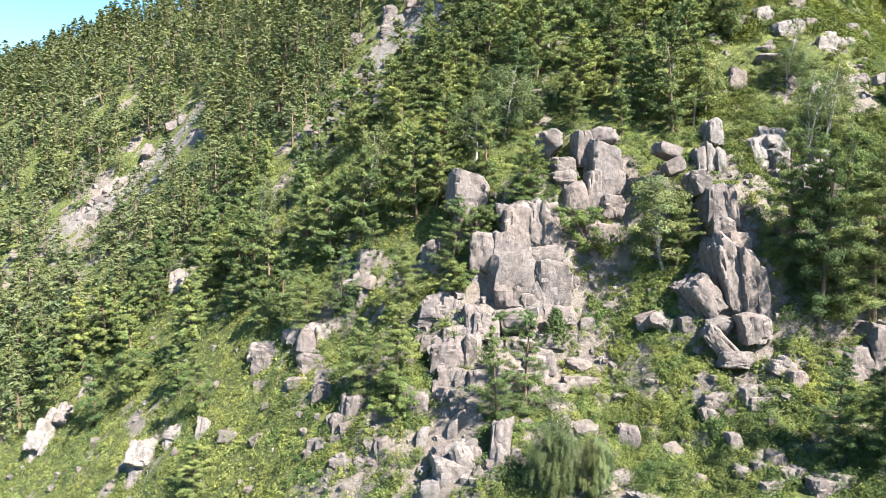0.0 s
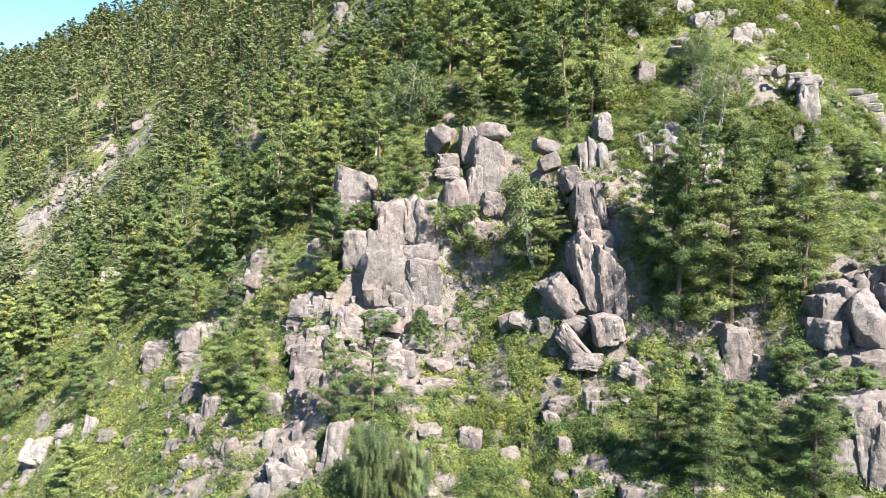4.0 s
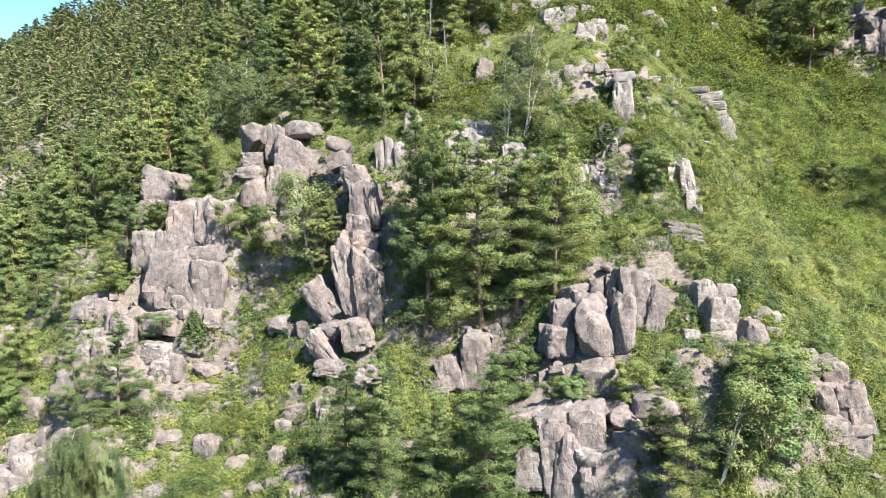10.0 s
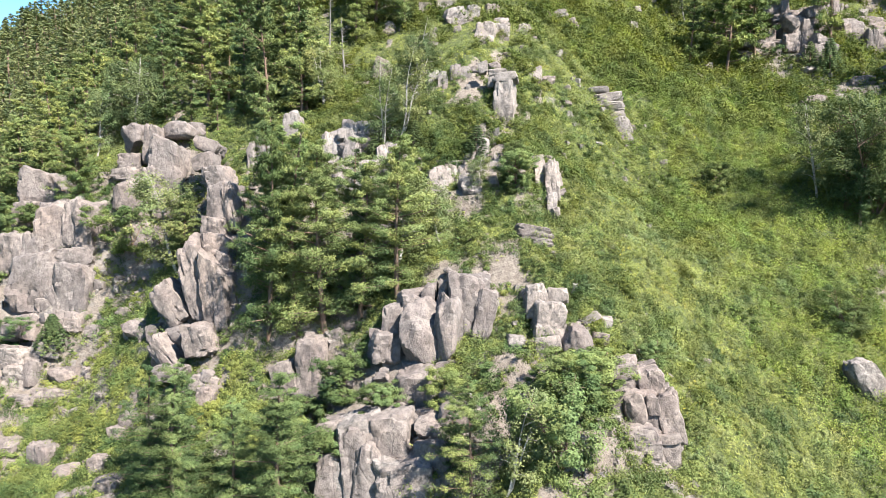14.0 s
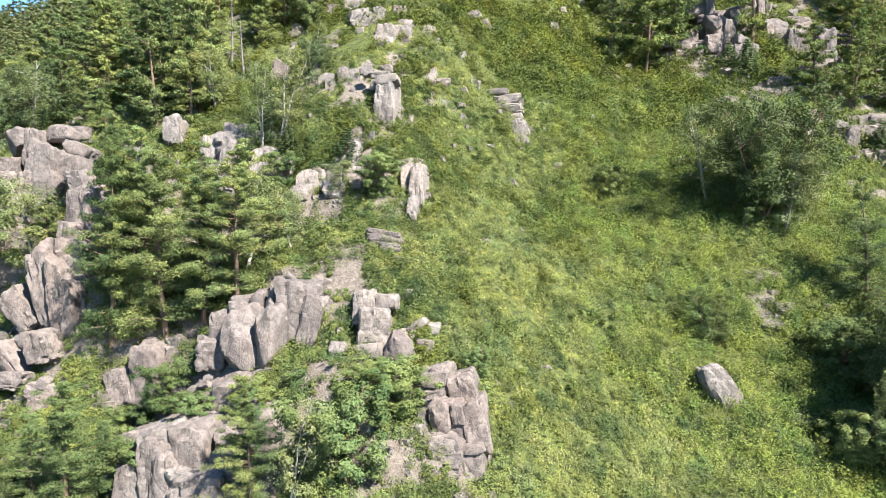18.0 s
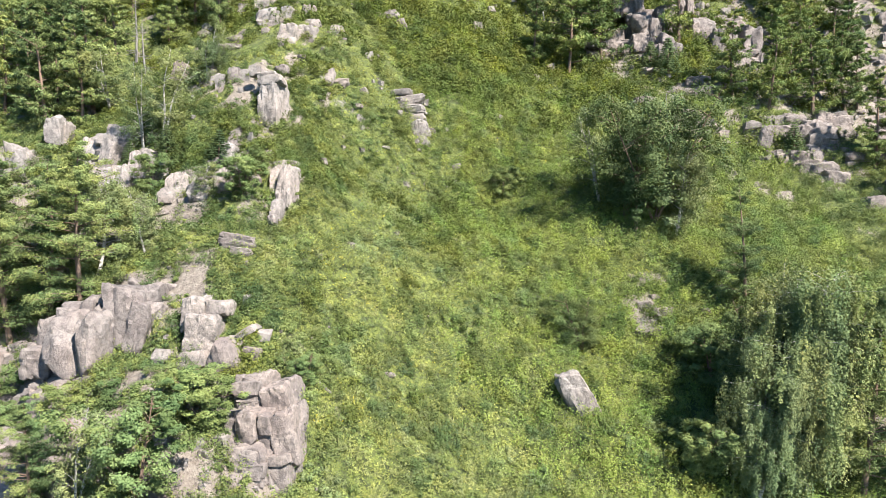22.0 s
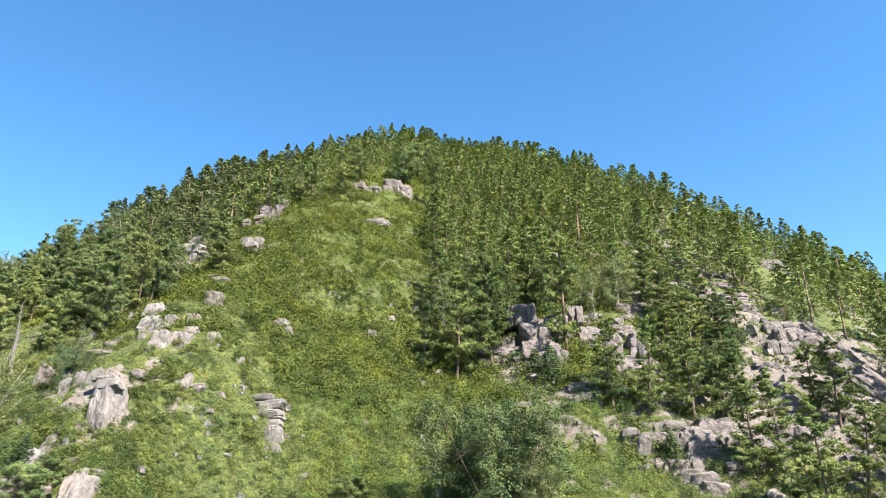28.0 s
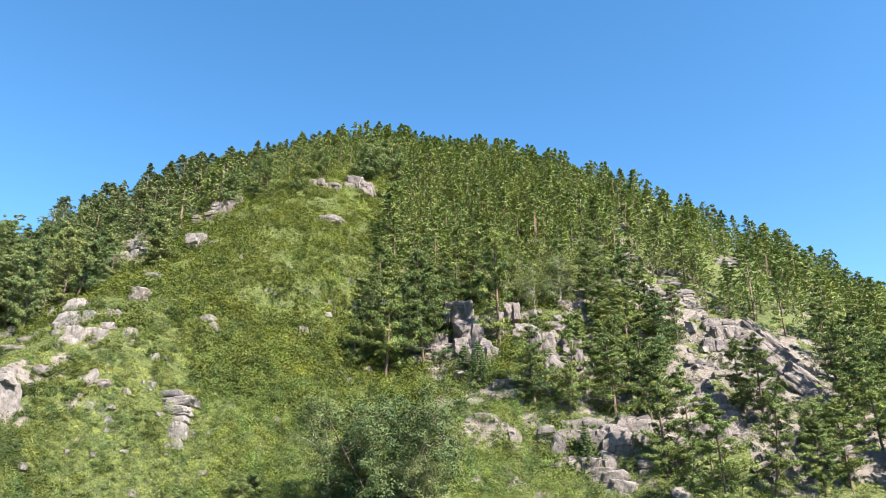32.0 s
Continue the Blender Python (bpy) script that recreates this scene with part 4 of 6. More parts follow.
EASTERN_SLABS = [
    (115.3, 99.0, 43.1, 3.1, 1.3, 0, 0), (124.9, 91.8, 37.1, 3.0, 1.3, 0, 0), (123.4, 88.7, 35.1, 2.8, 2.2, 0, 0), (122.4, 85.2, 32.6, 3.4, 2.7, -15, 0), (124.8, 87.3, 34.4, 3.5, 1.5, 0, 0),
    (117.7, 83.5, 31.7, 2.6, 2.4, -25, 0), (117.0, 86.0, 32.5, 2.3, 1.9, -20, 0), (136.0, 141.5, 72.6, 3.0, 2.5, 0, 0), (142.2, 144.4, 71.5, 3.8, 2.1, 0, 0), (127.1, 97.0, 42.5, 1.8, 4.5, -45, 0),
    (127.5, 95.7, 40.9, 1.6, 3.7, -45, 0), (125.0, 105.5, 48.7, 3.3, 4.1, -40, 0), (129.3, 103.1, 45.6, 1.6, 4.0, -42, 0),
]

# the trees that stand out: place, height in metres, and kind: 0 pine, 1 birch, 2 leafy tree, 3 young fir, 4 dead
WEST_TREES = [
    (-7.1, 58.5, 7.3, 0), (4.2, 52.0, 7.9, 0), (-3.7, 64.2, 7.2, 0), (-17.8, 75.5, 8.3, 0), (-14.4, 70.7, 7.1, 0),
    (-25.2, 70.6, 8.1, 0), (-23.5, 62.2, 6.1, 0), (-38.9, 85.1, 5.8, 2), (9.9, 59.1, 3.3, 3), (6.3, 60.1, 3.0, 2),
    (7.4, 44.5, 5.9, 5), (10.2, 44.8, 4.7, 5), (0.8, 63.0, 3.4, 2), (8.0, 66.7, 7.6, 0), (4.3, 69.3, 3.1, 1),
    (-4.4, 56.0, 4.3, 2), (-20.6, 76.3, 5.8, 0), (-53.7, 93.2, 11.1, 0), (-62.5, 102.8, 12.2, 0), (-66.1, 102.8, 10.5, 0),
    (-24.9, 82.4, 6.9, 0), (-30.4, 77.9, 6.0, 0), (-10.7, 69.9, 7.6, 0), (-7.5, 73.4, 5.5, 0),
]
MIDDLE_TREES = [
    (6.5, 52.8, 8.1, 0), (9.7, 59.2, 3.0, 3), (-4.2, 57.1, 7.6, 0), (19.6, 61.0, 9.6, 1), (20.6, 60.2, 6.4, 0),
    (24.0, 73.0, 12.5, 0), (26.7, 74.5, 10.5, 0), (31.6, 53.4, 14.8, 0), (29.5, 53.2, 14.6, 0), (33.6, 53.0, 13.4, 0),
    (36.0, 53.6, 11.5, 0), (29.1, 56.6, 12.3, 0), (37.5, 68.3, 8.3, 1), (38.8, 52.9, 11.4, 0), (25.6, 43.2, 6.9, 0),
    (28.1, 42.1, 6.5, 0), (33.9, 40.4, 8.5, 0), (14.5, 77.0, 5.4, 0), (18.8, 73.0, 5.1, 0), (10.4, 80.3, 9.0, 0),
    (14.0, 64.1, 5.1, 2), (9.0, 66.4, 8.6, 0), (0.0, 77.7, 9.2, 0), (0.7, 65.4, 7.6, 0),
]
MIDDLE_TREES += [
    (4.6, 65.6, 3.9, 2), (33.1, 47.3, 3.4, 2),
]
RIDGE_TREES = [
    (29.7, 55.4, 12.1, 0), (35.7, 54.7, 11.0, 0), (38.5, 55.5, 8.5, 1), (41.6, 56.5, 5.5, 1), (27.8, 41.1, 7.9, 0),
    (30.6, 42.4, 5.9, 0), (35.0, 43.5, 3.9, 2), (44.1, 39.2, 6.8, 0), (45.9, 39.3, 6.3, 1), (48.8, 40.4, 5.7, 2),
    (55.3, 48.4, 2.2, 2), (38.8, 45.4, 2.9, 2), (35.7, 48.2, 3.9, 2), (35.3, 54.1, 4.9, 0), (35.7, 68.5, 8.3, 1),
    (26.7, 76.7, 13.0, 0), (29.8, 81.6, 6.6, 4), (33.3, 45.3, 3.5, 0), (42.8, 44.6, 3.4, 2), (48.6, 44.1, 3.3, 2),
    (43.4, 41.2, 4.0, 0),
]
GULLY_TREES = [
    (78.7, 71.7, 11.2, 6), (81.2, 71.5, 12.6, 6), (79.4, 70.6, 10.2, 0), (83.0, 71.0, 9.0, 1), (84.3, 60.4, 3.4, 2),
    (84.7, 53.4, 8.9, 0), (83.8, 56.0, 5.5, 0), (85.9, 52.8, 11.0, 6), (85.9, 51.1, 14.1, 5), (76.6, 73.0, 9.4, 1),
    (83.6, 72.2, 7.9, 1), (86.6, 63.8, 10.5, 0), (85.1, 51.5, 14.4, 5), (89.2, 50.8, 13.2, 0), (92.0, 51.2, 9.5, 0),
    (73.2, 59.6, 4.6, 6), (81.7, 59.3, 3.8, 2), (82.2, 58.0, 4.9, 2), (68.0, 74.9, 3.6, 2), (50.9, 43.9, 3.8, 2),
    (28.7, 76.2, 7.2, 1), (38.6, 66.6, 3.3, 3), (35.0, 67.6, 2.9, 3), (44.1, 64.3, 3.4, 3),
]
GULLY_TREES += [
    (89.4, 56.4, 7.8, 5), (38.0, 77.5, 5.5, 1), (44.3, 60.6, 3.4, 1), (38.5, 64.4, 3.9, 2), (47.3, 60.8, 3.6, 2),
    (48.1, 63.0, 2.7, 2), (36.5, 61.4, 4.0, 1), (79.9, 51.8, 4.4, 2), (82.8, 50.4, 11.0, 5), (84.0, 54.5, 9.0, 5), (87.5, 57.5, 9.5, 1),
]
EAST_TREES = [
    (76.7, 99.1, 15.0, 0), (81.3, 102.0, 15.6, 0), (94.9, 91.8, 10.8, 0), (98.5, 90.7, 12.0, 0), (103.6, 91.0, 11.2, 0),
    (106.6, 83.2, 10.3, 0), (115.8, 81.4, 10.3, 0), (120.7, 82.2, 7.4, 0), (123.5, 83.0, 8.7, 0), (127.4, 88.4, 8.1, 0),
    (123.3, 87.5, 6.2, 2), (109.9, 80.1, 6.2, 0), (109.6, 75.9, 11.5, 0), (91.3, 102.3, 18.7, 0), (107.3, 121.7, 11.9, 0),
    (72.3, 100.2, 9.3, 0), (85.4, 82.1, 7.5, 1), (99.5, 85.8, 4.1, 3), (109.2, 83.1, 10.3, 0), (109.2, 98.3, 6.5, 2),
    (119.1, 95.4, 8.9, 0), (100.9, 114.0, 10.9, 1), (88.6, 96.4, 4.7, 3), (86.8, 98.0, 3.7, 3),
]
EAST_TREES += [
    (105.2, 104.5, 9.5, 0), (109.7, 93.4, 8.7, 0),
]
CREST_TREES = [
    (37.0, 96.7, 9.5, 0), (41.5, 105.1, 10.2, 0), (34.3, 114.3, 10.8, 0), (29.2, 104.5, 9.6, 0), (23.6, 105.4, 10.6, 0),
    (15.9, 108.1, 11.3, 0), (-19.2, 153.5, 15.8, 0), (46.7, 135.8, 11.0, 0), (50.8, 143.9, 11.8, 0), (41.4, 130.7, 9.3, 0),
    (33.0, 139.7, 11.3, 0), (42.2, 140.0, 9.5, 0), (52.6, 154.9, 11.4, 0), (69.2, 160.4, 16.0, 0), (37.0, 101.8, 6.7, 0),
    (27.5, 84.2, 7.8, 4), (38.2, 78.1, 5.9, 1), (22.0, 86.3, 6.7, 0), (23.0, 92.6, 8.2, 0), (36.7, 95.1, 10.6, 0),
    (42.3, 104.8, 8.7, 0), (60.2, 171.0, 11.1, 2), (61.9, 186.8, 12.2, 2),
]
LOG_ENDS = [(54.4, 48.9, 19.3), (56.7, 48.7, 17.6)]

# ---- the hollows at the feet of the crags ----
CRAGS = WEST_BUTTRESS + UPPER_TOWER + LEANING_SPINE + RIBBED_SLABS + GATE_ROCK + BALANCED_STONES + LOWER_CRAG + LOWER_CRAG_FOOT + EAST_CRAG_TOP + EAST_CRAG_FOOT + PILLAR + LAYERED_STACK + PALE_SCARP + SHRUBBY_FACE + EAST_WALL
cut_x, cut_y = np.arange(-40, 135, 0.5), np.arange(30, 125, 0.5)
ux, uy = np.meshgrid(cut_x, cut_y)
cut, stony = np.zeros_like(ux), np.zeros_like(ux)
for x, y, z, w, h, lean, rounded in CRAGS:
    deep = (0.42 if y < 69 else 0.25) * h * np.exp(-((ux - x) / (0.6 * w + 0.5)) ** 2 - ((uy - y + 0.35 * h + 0.3) / (0.35 * h + 0.8)) ** 2)
    cut = np.maximum(cut, deep)
    stony = np.maximum(stony, (y < 69 and x < 56) * np.exp(-((ux - x) / (0.75 * w + 0.9)) ** 2 - ((uy - y + 0.5 * h) / (0.8 * h + 1.2)) ** 2))


def from_grid(grid, x, y):
    """A value between the lines of the crags' grid."""
    fx, fy = np.clip((x + 40) / 0.5, 0, len(cut_x) - 1.001), np.clip((y - 30) / 0.5, 0, len(cut_y) - 1.001)
    ix, iy = fx.astype(int), fy.astype(int)
    fx, fy = fx - ix, fy - iy
    return (grid[iy, ix] * (1 - fx) + grid[iy, ix + 1] * fx) * (1 - fy) + (grid[iy + 1, ix] * (1 - fx) + grid[iy + 1, ix + 1] * fx) * fy


def ground_height(x, y):
    """The slope as it lies, with the feet of the crags dug out."""
    x, y = np.asarray(x, float), np.asarray(y, float)
    return bare_slope(x, y) - from_grid(cut, x, y)



# ---- mesh helpers ----
def mesh_from(name, verts, faces, mat, smooth=False, normals=None):
    """A mesh from arrays of points and of triangles or quads; normals, one a point, round off tufts of leaves."""
    verts, faces = np.asarray(verts, np.float32), np.asarray(faces, np.int32)
    me = bpy.data.meshes.new(name)
    k = faces.shape[1]
    me.vertices.add(len(verts))
    me.vertices.foreach_set("co", verts.ravel())
    me.loops.add(faces.size)
    me.loops.foreach_set("vertex_index", faces.ravel())
    me.polygons.add(len(faces))
    me.polygons.foreach_set("loop_start", np.arange(0, faces.size, k, dtype=np.int32))
    me.polygons.foreach_set("loop_total", np.full(len(faces), k, np.int32))
    me.polygons.foreach_set("use_smooth", np.full(len(faces), smooth))
    me.update(calc_edges=True)
    me.materials.append(mat)
    if normals is not None:
        me.attributes.new("custom_normal", "FLOAT_VECTOR", "POINT").data.foreach_set("vector", np.asarray(normals, np.float32).ravel())
    return me


def part(name, me, parent, m=Matrix(), label=""):
    """A mesh as a part of a thing."""
    ob = new(name, me)
    ob.parent, ob.matrix_basis = parent, m
    return tagged(ob, label)


def thing(name, at, label, category, group=""):
    ob = new(name)
    ob.matrix_basis = at
    ob.empty_display_size = 0.3
    return tagged(ob, label, category, group)


def blades(rng, centres, spread, count, long, wide, lift=0.3, flat=0.7, out=None, loose=0.5, hull=0.0, ground=0.0, top=0.25):
    """Leaf or needle triangles over the skin of a tuft round each centre: points, triangles and the tuft's rounded normals."""
    n = len(centres) * count
    c = np.repeat(np.asarray(centres, float), count, 0)
    s = np.repeat(np.broadcast_to(np.asarray(spread, float), (len(centres),)), count)
    d = rng.normal(size=(n, 3))
    d /= np.linalg.norm(d, axis=1)[:, None]
    base = c + d * (s * rng.uniform(0.35, 1.0, n))[:, None] * np.array([1, 1, flat])
    soft = d * (1 - hull) + np.array([0, -0.5, 0.8]) * ground + np.array([0, 0, top]) + rng.normal(0, 0.2, (n, 3))
    if hull:
        away = base * np.array([1, 1, 0]) + np.array([0, 0, 0.3])
        soft = soft + hull * away / np.linalg.norm(away, axis=1)[:, None]
    soft /= np.linalg.norm(soft, axis=1)[:, None]
    face = soft + np.array([0, 0, 0.3 * lift]) + rng.normal(size=(n, 3)) * (0.55 * loose)
    face /= np.linalg.norm(face, axis=1)[:, None]
    way = rng.normal(size=(n, 3)) + d * 0.5
    if out is not None:
        way = way + np.repeat(out, count, 0) * 1.5
    way -= np.sum(way * face, 1)[:, None] * face
    way /= np.linalg.norm(way, axis=1)[:, None]
    side = np.cross(way, face)
    ll, ww = long * rng.uniform(0.6, 1.35, n), wide * rng.uniform(0.6, 1.4, n)
    a = base - side * (ww / 2)[:, None] - way * (ll * 0.4)[:, None]
    b = base + side * (ww / 2)[:, None] - way * (ll * 0.4)[:, None]
    tip = base + way * (ll * 0.6)[:, None]
    v = np.stack([a, b, tip], 1).reshape(-1, 3)
    f = np.arange(n * 3).reshape(-1, 3)
    back = np.sum(np.cross(b - a, tip - a) * soft, 1) < 0
    f[back] = f[back][:, [1, 0, 2]]
    return v, f, np.repeat(soft, 3, 0)


def tube(points, radii, sides=5):
    """A tapered tube along points."""
    v, f = [], []
    for i, (p, r) in enumerate(zip(points, radii)):
        d = np.subtract(points[min(i + 1, len(points) - 1)], points[max(i - 1, 0)]).astype(float)
        d /= np.linalg.norm(d) + 1e-9
        e = np.cross(d, (0.3, 0.9, 0.2))
        e /= np.linalg.norm(e)
        g = np.cross(d, e)
        for k in range(sides):
            w = 2 * math.pi * k / sides
            v.append(np.asarray(p) + r * (math.cos(w) * e + math.sin(w) * g))
        if i:
            o = (i - 1) * sides
            f += [(o + k, o + (k + 1) % sides, o + sides + (k + 1) % sides, o + sides + k) for k in range(sides)]
    return v, f


def joined(pieces):
    v, f, o = [], [], 0
    for pv, pf in pieces:
        v.append(np.asarray(pv, float))
        f.append(np.asarray(pf, int) + o)
        o += len(pv)
    return np.concatenate(v), np.concatenate(f)


# ---- trees, built ten metres tall and scaled to their height ----
def pine_parts(seed, whorls=15, per=5, tufts=26, bare=0.12, reach=2.3, long=0.46, wide=0.095):
    """A pine ten metres tall: limbs on a tapering stem, each with flat plates of needles."""
    rng = np.random.default_rng(seed)
    bend = rng.normal(0, 0.16, 2)
    stem = [(bend[0] * math.sin(z * 0.35), bend[1] * math.sin(z * 0.3), z) for z in np.linspace(-0.6, 9.8, 9)]
    wood = [tube(stem, np.linspace(0.17, 0.025, 9), 6)]
    centres, spread, outs = [], [], []
    for i in range(whorls):
        f = bare + (1 - bare) * (i + rng.uniform(-0.3, 0.3)) / whorls
        z = 9.8 * f
        cx, cy = bend[0] * math.sin(z * 0.35), bend[1] * math.sin(z * 0.3)
        g = min(max((f - bare) / (1 - bare), 0.0), 1.0)
        length = reach * (0.7 + 0.45 * math.sin(min(g * 3.0, 1.6))) * (1 - g ** 1.9) + 0.2
        turn = rng.uniform(0, 6.28)
        for k in range(per):
            if rng.random() < 0.2:
                continue
            w = turn + 6.283 * k / per + rng.normal(0, 0.25)
            ll = length * rng.uniform(0.35, 1.35)
            rise = rng.uniform(-0.05, 0.3) + 0.35 * g
            d = np.array([math.cos(w), math.sin(w), rise])
            lift = rng.normal(0, 0.55)
            p0, p1 = np.array([cx, cy, z + lift]), np.array([cx, cy, z + lift]) + d * ll
            wood.append(tube([p0, p1], (0.05 * (1.2 - g), 0.012), 3))
            for s in ((0.4, 0.7, 1.0) if ll > 0.9 else (0.55, 1.0)):
                q = p0 + d * ll * s + rng.normal(0, 0.14, 3) * (1, 1, 0.5)
                centres.append(q)
                spread.append(rng.uniform(0.40, 0.70) * (0.5 + 0.5 * (1 - g)))
                outs.append(np.array([d[0], d[1], 0.35]) * 0.5)
    centres.append((bend[0] * math.sin(3.4), bend[1] * math.sin(2.9), 9.7))
    spread.append(0.25)
    outs.append(np.array([0, 0, 0.8]))
    return joined(wood), blades(rng, centres, spread, tufts, long, wide, 0.6, 0.55, np.array(outs), 1.4, 0.5, 0.0, 0.25)


def fir_parts(seed, tufts=30):
    """A young fir ten units tall: a narrow cone of drooping whorls."""
    rng = np.random.default_rng(seed)
    wood = [tube([(0, 0, -0.4), (0, 0, 5), (0, 0, 9.8)], (0.2, 0.12, 0.02), 5)]
    centres, spread, outs = [], [], []
    for i in range(16):
        g = (i + 0.5) / 16
        for k in range(7):
            w = 6.283 * (k + rng.uniform(-0.3, 0.3)) / 7 + i
            r = 3.2 * (1 - g) ** 0.85 * rng.uniform(0.7, 1.1) + 0.2
            for s in (0.5, 1.0):
                centres.append((r * s * math.cos(w), r * s * math.sin(w), 0.9 + 8.8 * g - 0.25 * r * s))
                spread.append(0.5 * (1 - 0.5 * g))
                outs.append(np.array([math.cos(w), math.sin(w), -0.1]) * 0.6)
    return joined(wood), blades(rng, centres, spread, tufts, 0.42, 0.13, 0.4, 0.5, np.array(outs), 0.5, 0.4)


def leafy_parts(seed, weep=0.0, stems=1, reach=2.6, clumps=95, leaves=26, low=0.2, size=0.2):
    """A broad-leaved tree ten units tall: forking stems, and clumps of leaves at the limbs' ends; weep lets them hang."""
    rng = np.random.default_rng(seed)
    wood, centres, spread, outs = [], [], [], []
    for s in range(stems):
        lean = rng.normal(0, 0.10 if stems == 1 else 0.24, 2)
        top = rng.uniform(8.3, 9.5)
        line = [np.array([lean[0] * z + 0.18 * math.sin(z * 0.8 + s), lean[1] * z, z]) for z in np.linspace(-0.5, top, 8)]
        wood.append(tube(line, np.linspace(0.16, 0.025, 8) / stems ** 0.4, 6))
        for k in range(clumps // stems):
            g = rng.uniform(low, 1.0)
            p0 = np.array([lean[0] * top * g + 0.18 * math.sin(top * g * 0.8 + s), lean[1] * top * g, top * g * 0.93])
            w = rng.uniform(0, 6.28)
            ll = reach * (0.35 + 0.75 * math.sin(3.0 * (g * 0.86 + 0.12))) * rng.uniform(0.35, 1.05)
            p1 = p0 + np.array([math.cos(w) * ll, math.sin(w) * ll, ll * rng.uniform(0.1, 0.7)])
            if k % 3 == 0:
                wood.append(tube([p0, (p0 + p1) / 2 + (0, 0, 0.1), p1], (0.045, 0.03, 0.01), 3))
            for hang in range(1 + int(3 * weep)):
                centres.append(p1 - np.array([0, 0, 0.55 * hang]) + rng.normal(0, 0.12, 3))
                spread.append(rng.uniform(0.55, 1.1) * (1 - 0.3 * weep))
                outs.append(np.array([0, 0, -1.6 * weep]))
    n = leaves if weep == 0 else int(leaves * 0.7)
    return joined(wood), blades(rng, centres, spread, n, size * 1.3, size * 0.95, 0.45 - 0.3 * weep, 0.75 + 0.5 * weep, np.array(outs), 0.5, 0.3)


def weeping_parts(seed, limbs=170, strands=8):
    """A weeping birch ten units tall: arching limbs with long hanging strands of small leaves."""
    rng = np.random.default_rng(seed)
    wood, centres = [], []
    for s in range(2):
        lean = rng.normal(0, 0.07, 2)
        line = [np.array([lean[0] * z + 0.2 * math.sin(z * 0.7 + s), lean[1] * z + 0.3 * s, z]) for z in np.linspace(-0.5, 9.2 - 1.2 * s, 8)]
        wood.append(tube(line, np.linspace(0.15, 0.02, 8), 6))
        for k in range(limbs // 2):
            g = rng.uniform(0.22, 1.0)
            p0 = line[0] + (line[-1] - line[0]) * g
            w, ll = rng.uniform(0, 6.28), 2.7 * (0.4 + 0.7 * math.sin(2.9 * (g * 0.8 + 0.15))) * rng.uniform(0.35, 1.0)
            p1 = p0 + np.array([math.cos(w) * ll, math.sin(w) * ll, ll * rng.uniform(0.05, 0.4)])
            wood.append(tube([p0, (p0 + p1) / 2 + (0, 0, 0.2), p1], (0.018, 0.01, 0.003), 3))
            for _ in range(strands):
                q = p0 + (p1 - p0) * rng.uniform(0.15, 1.08) + rng.normal(0, 0.18, 3) + (0, 0, 0.12)
                for h in np.arange(0, rng.uniform(0.4, 1.8), 0.2):
                    centres.append(q + (rng.normal(0, 0.03), rng.normal(0, 0.03), -h))
    centres = np.array(centres)
    centres = centres[centres[:, 2] > 0.3]
    out = np.tile(np.array([0, 0, -1.2]), (len(centres), 1))
    return joined(wood), blades(rng, centres, 0.2, 14, 0.1, 0.06, 0.3, 1.3, out, 0.7, 0.5)


def dead_parts(seed):
    rng = np.random.default_rng(seed)
    wood = [tube([(0, 0, -0.5), (0.2, 0, 4), (0.1, 0.2, 9.6)], (0.2, 0.13, 0.03), 6)]
    for k in range(46):
        g = rng.uniform(0.12, 0.97)
        w, ll = rng.uniform(0, 6.28), rng.uniform(0.8, 2.8) * (1.15 - g)
        p0 = np.array([0.1, 0.1 * g, 9.4 * g])
        p1 = p0 + np.array([math.cos(w), math.sin(w), rng.uniform(-0.4, 0.3)]) * ll
        wood.append(tube([p0, (p0 + p1) / 2 + (0, 0, -0.15), p1], (0.05, 0.03, 0.01), 3))
    return joined(wood)


def kind_meshes(name, makers, wood_mat, leaf_mat):
    out = []
    for (wv, wf), (lv, lf, ln) in makers:
        out.append((mesh_from(name + "_trunk", wv, wf, wood_mat, True), mesh_from(name + "_crown", lv, lf, leaf_mat, False, ln)))
    return out


KINDS = [
    ("pine_tree", "pine", kind_meshes("pine", [pine_parts(10 + i, 15 + i % 3, 6, 130, (0.03, 0.08, 0.16, 0.05, 0.03, 0.12)[i], (2.0, 1.7, 2.2, 1.6, 2.1, 1.8)[i], 0.16, 0.042) for i in range(6)], PINE_BARK, NEEDLES)),
    ("birch_tree", "birch", kind_meshes("birch", [leafy_parts(30 + i, (0.0, 0.6, 0.4, 0.3)[i], 1 + i % 2, (2.2, 2.4, 2.9, 2.0)[i], (70, 66, 72, 66)[i], (120, 125, 125, 120)[i], 0.12, 0.125) for i in range(4)], BIRCH_BARK, BIRCH_LEAF)),
    ("leafy_tree", "tree", kind_meshes("leafy", [leafy_parts(50 + i, 0.0, 3, 3.1, 84, 190, 0.05, 0.17) for i in range(4)], PINE_BARK, TREE_LEAF)),
    ("leafy_tree", "tree", kind_meshes("leafy", [leafy_parts(60 + i, 0.25, 4, 2.7, 110, 300, 0.08, 0.115) for i in range(3)], PINE_BARK, DARK_LEAF)),
    ("young_fir", "fir", kind_meshes("fir", [fir_parts(70 + i) for i in range(2)], PINE_BARK, FIR)),
]
MID_PINES = kind_meshes("pine", [pine_parts(110 + i, 14 + i % 3, 5, 60, (0.06, 0.1, 0.16, 0.08)[i], (2.1, 1.8, 2.3, 1.9)[i], 0.27, 0.085) for i in range(4)], PINE_BARK, NEEDLES)
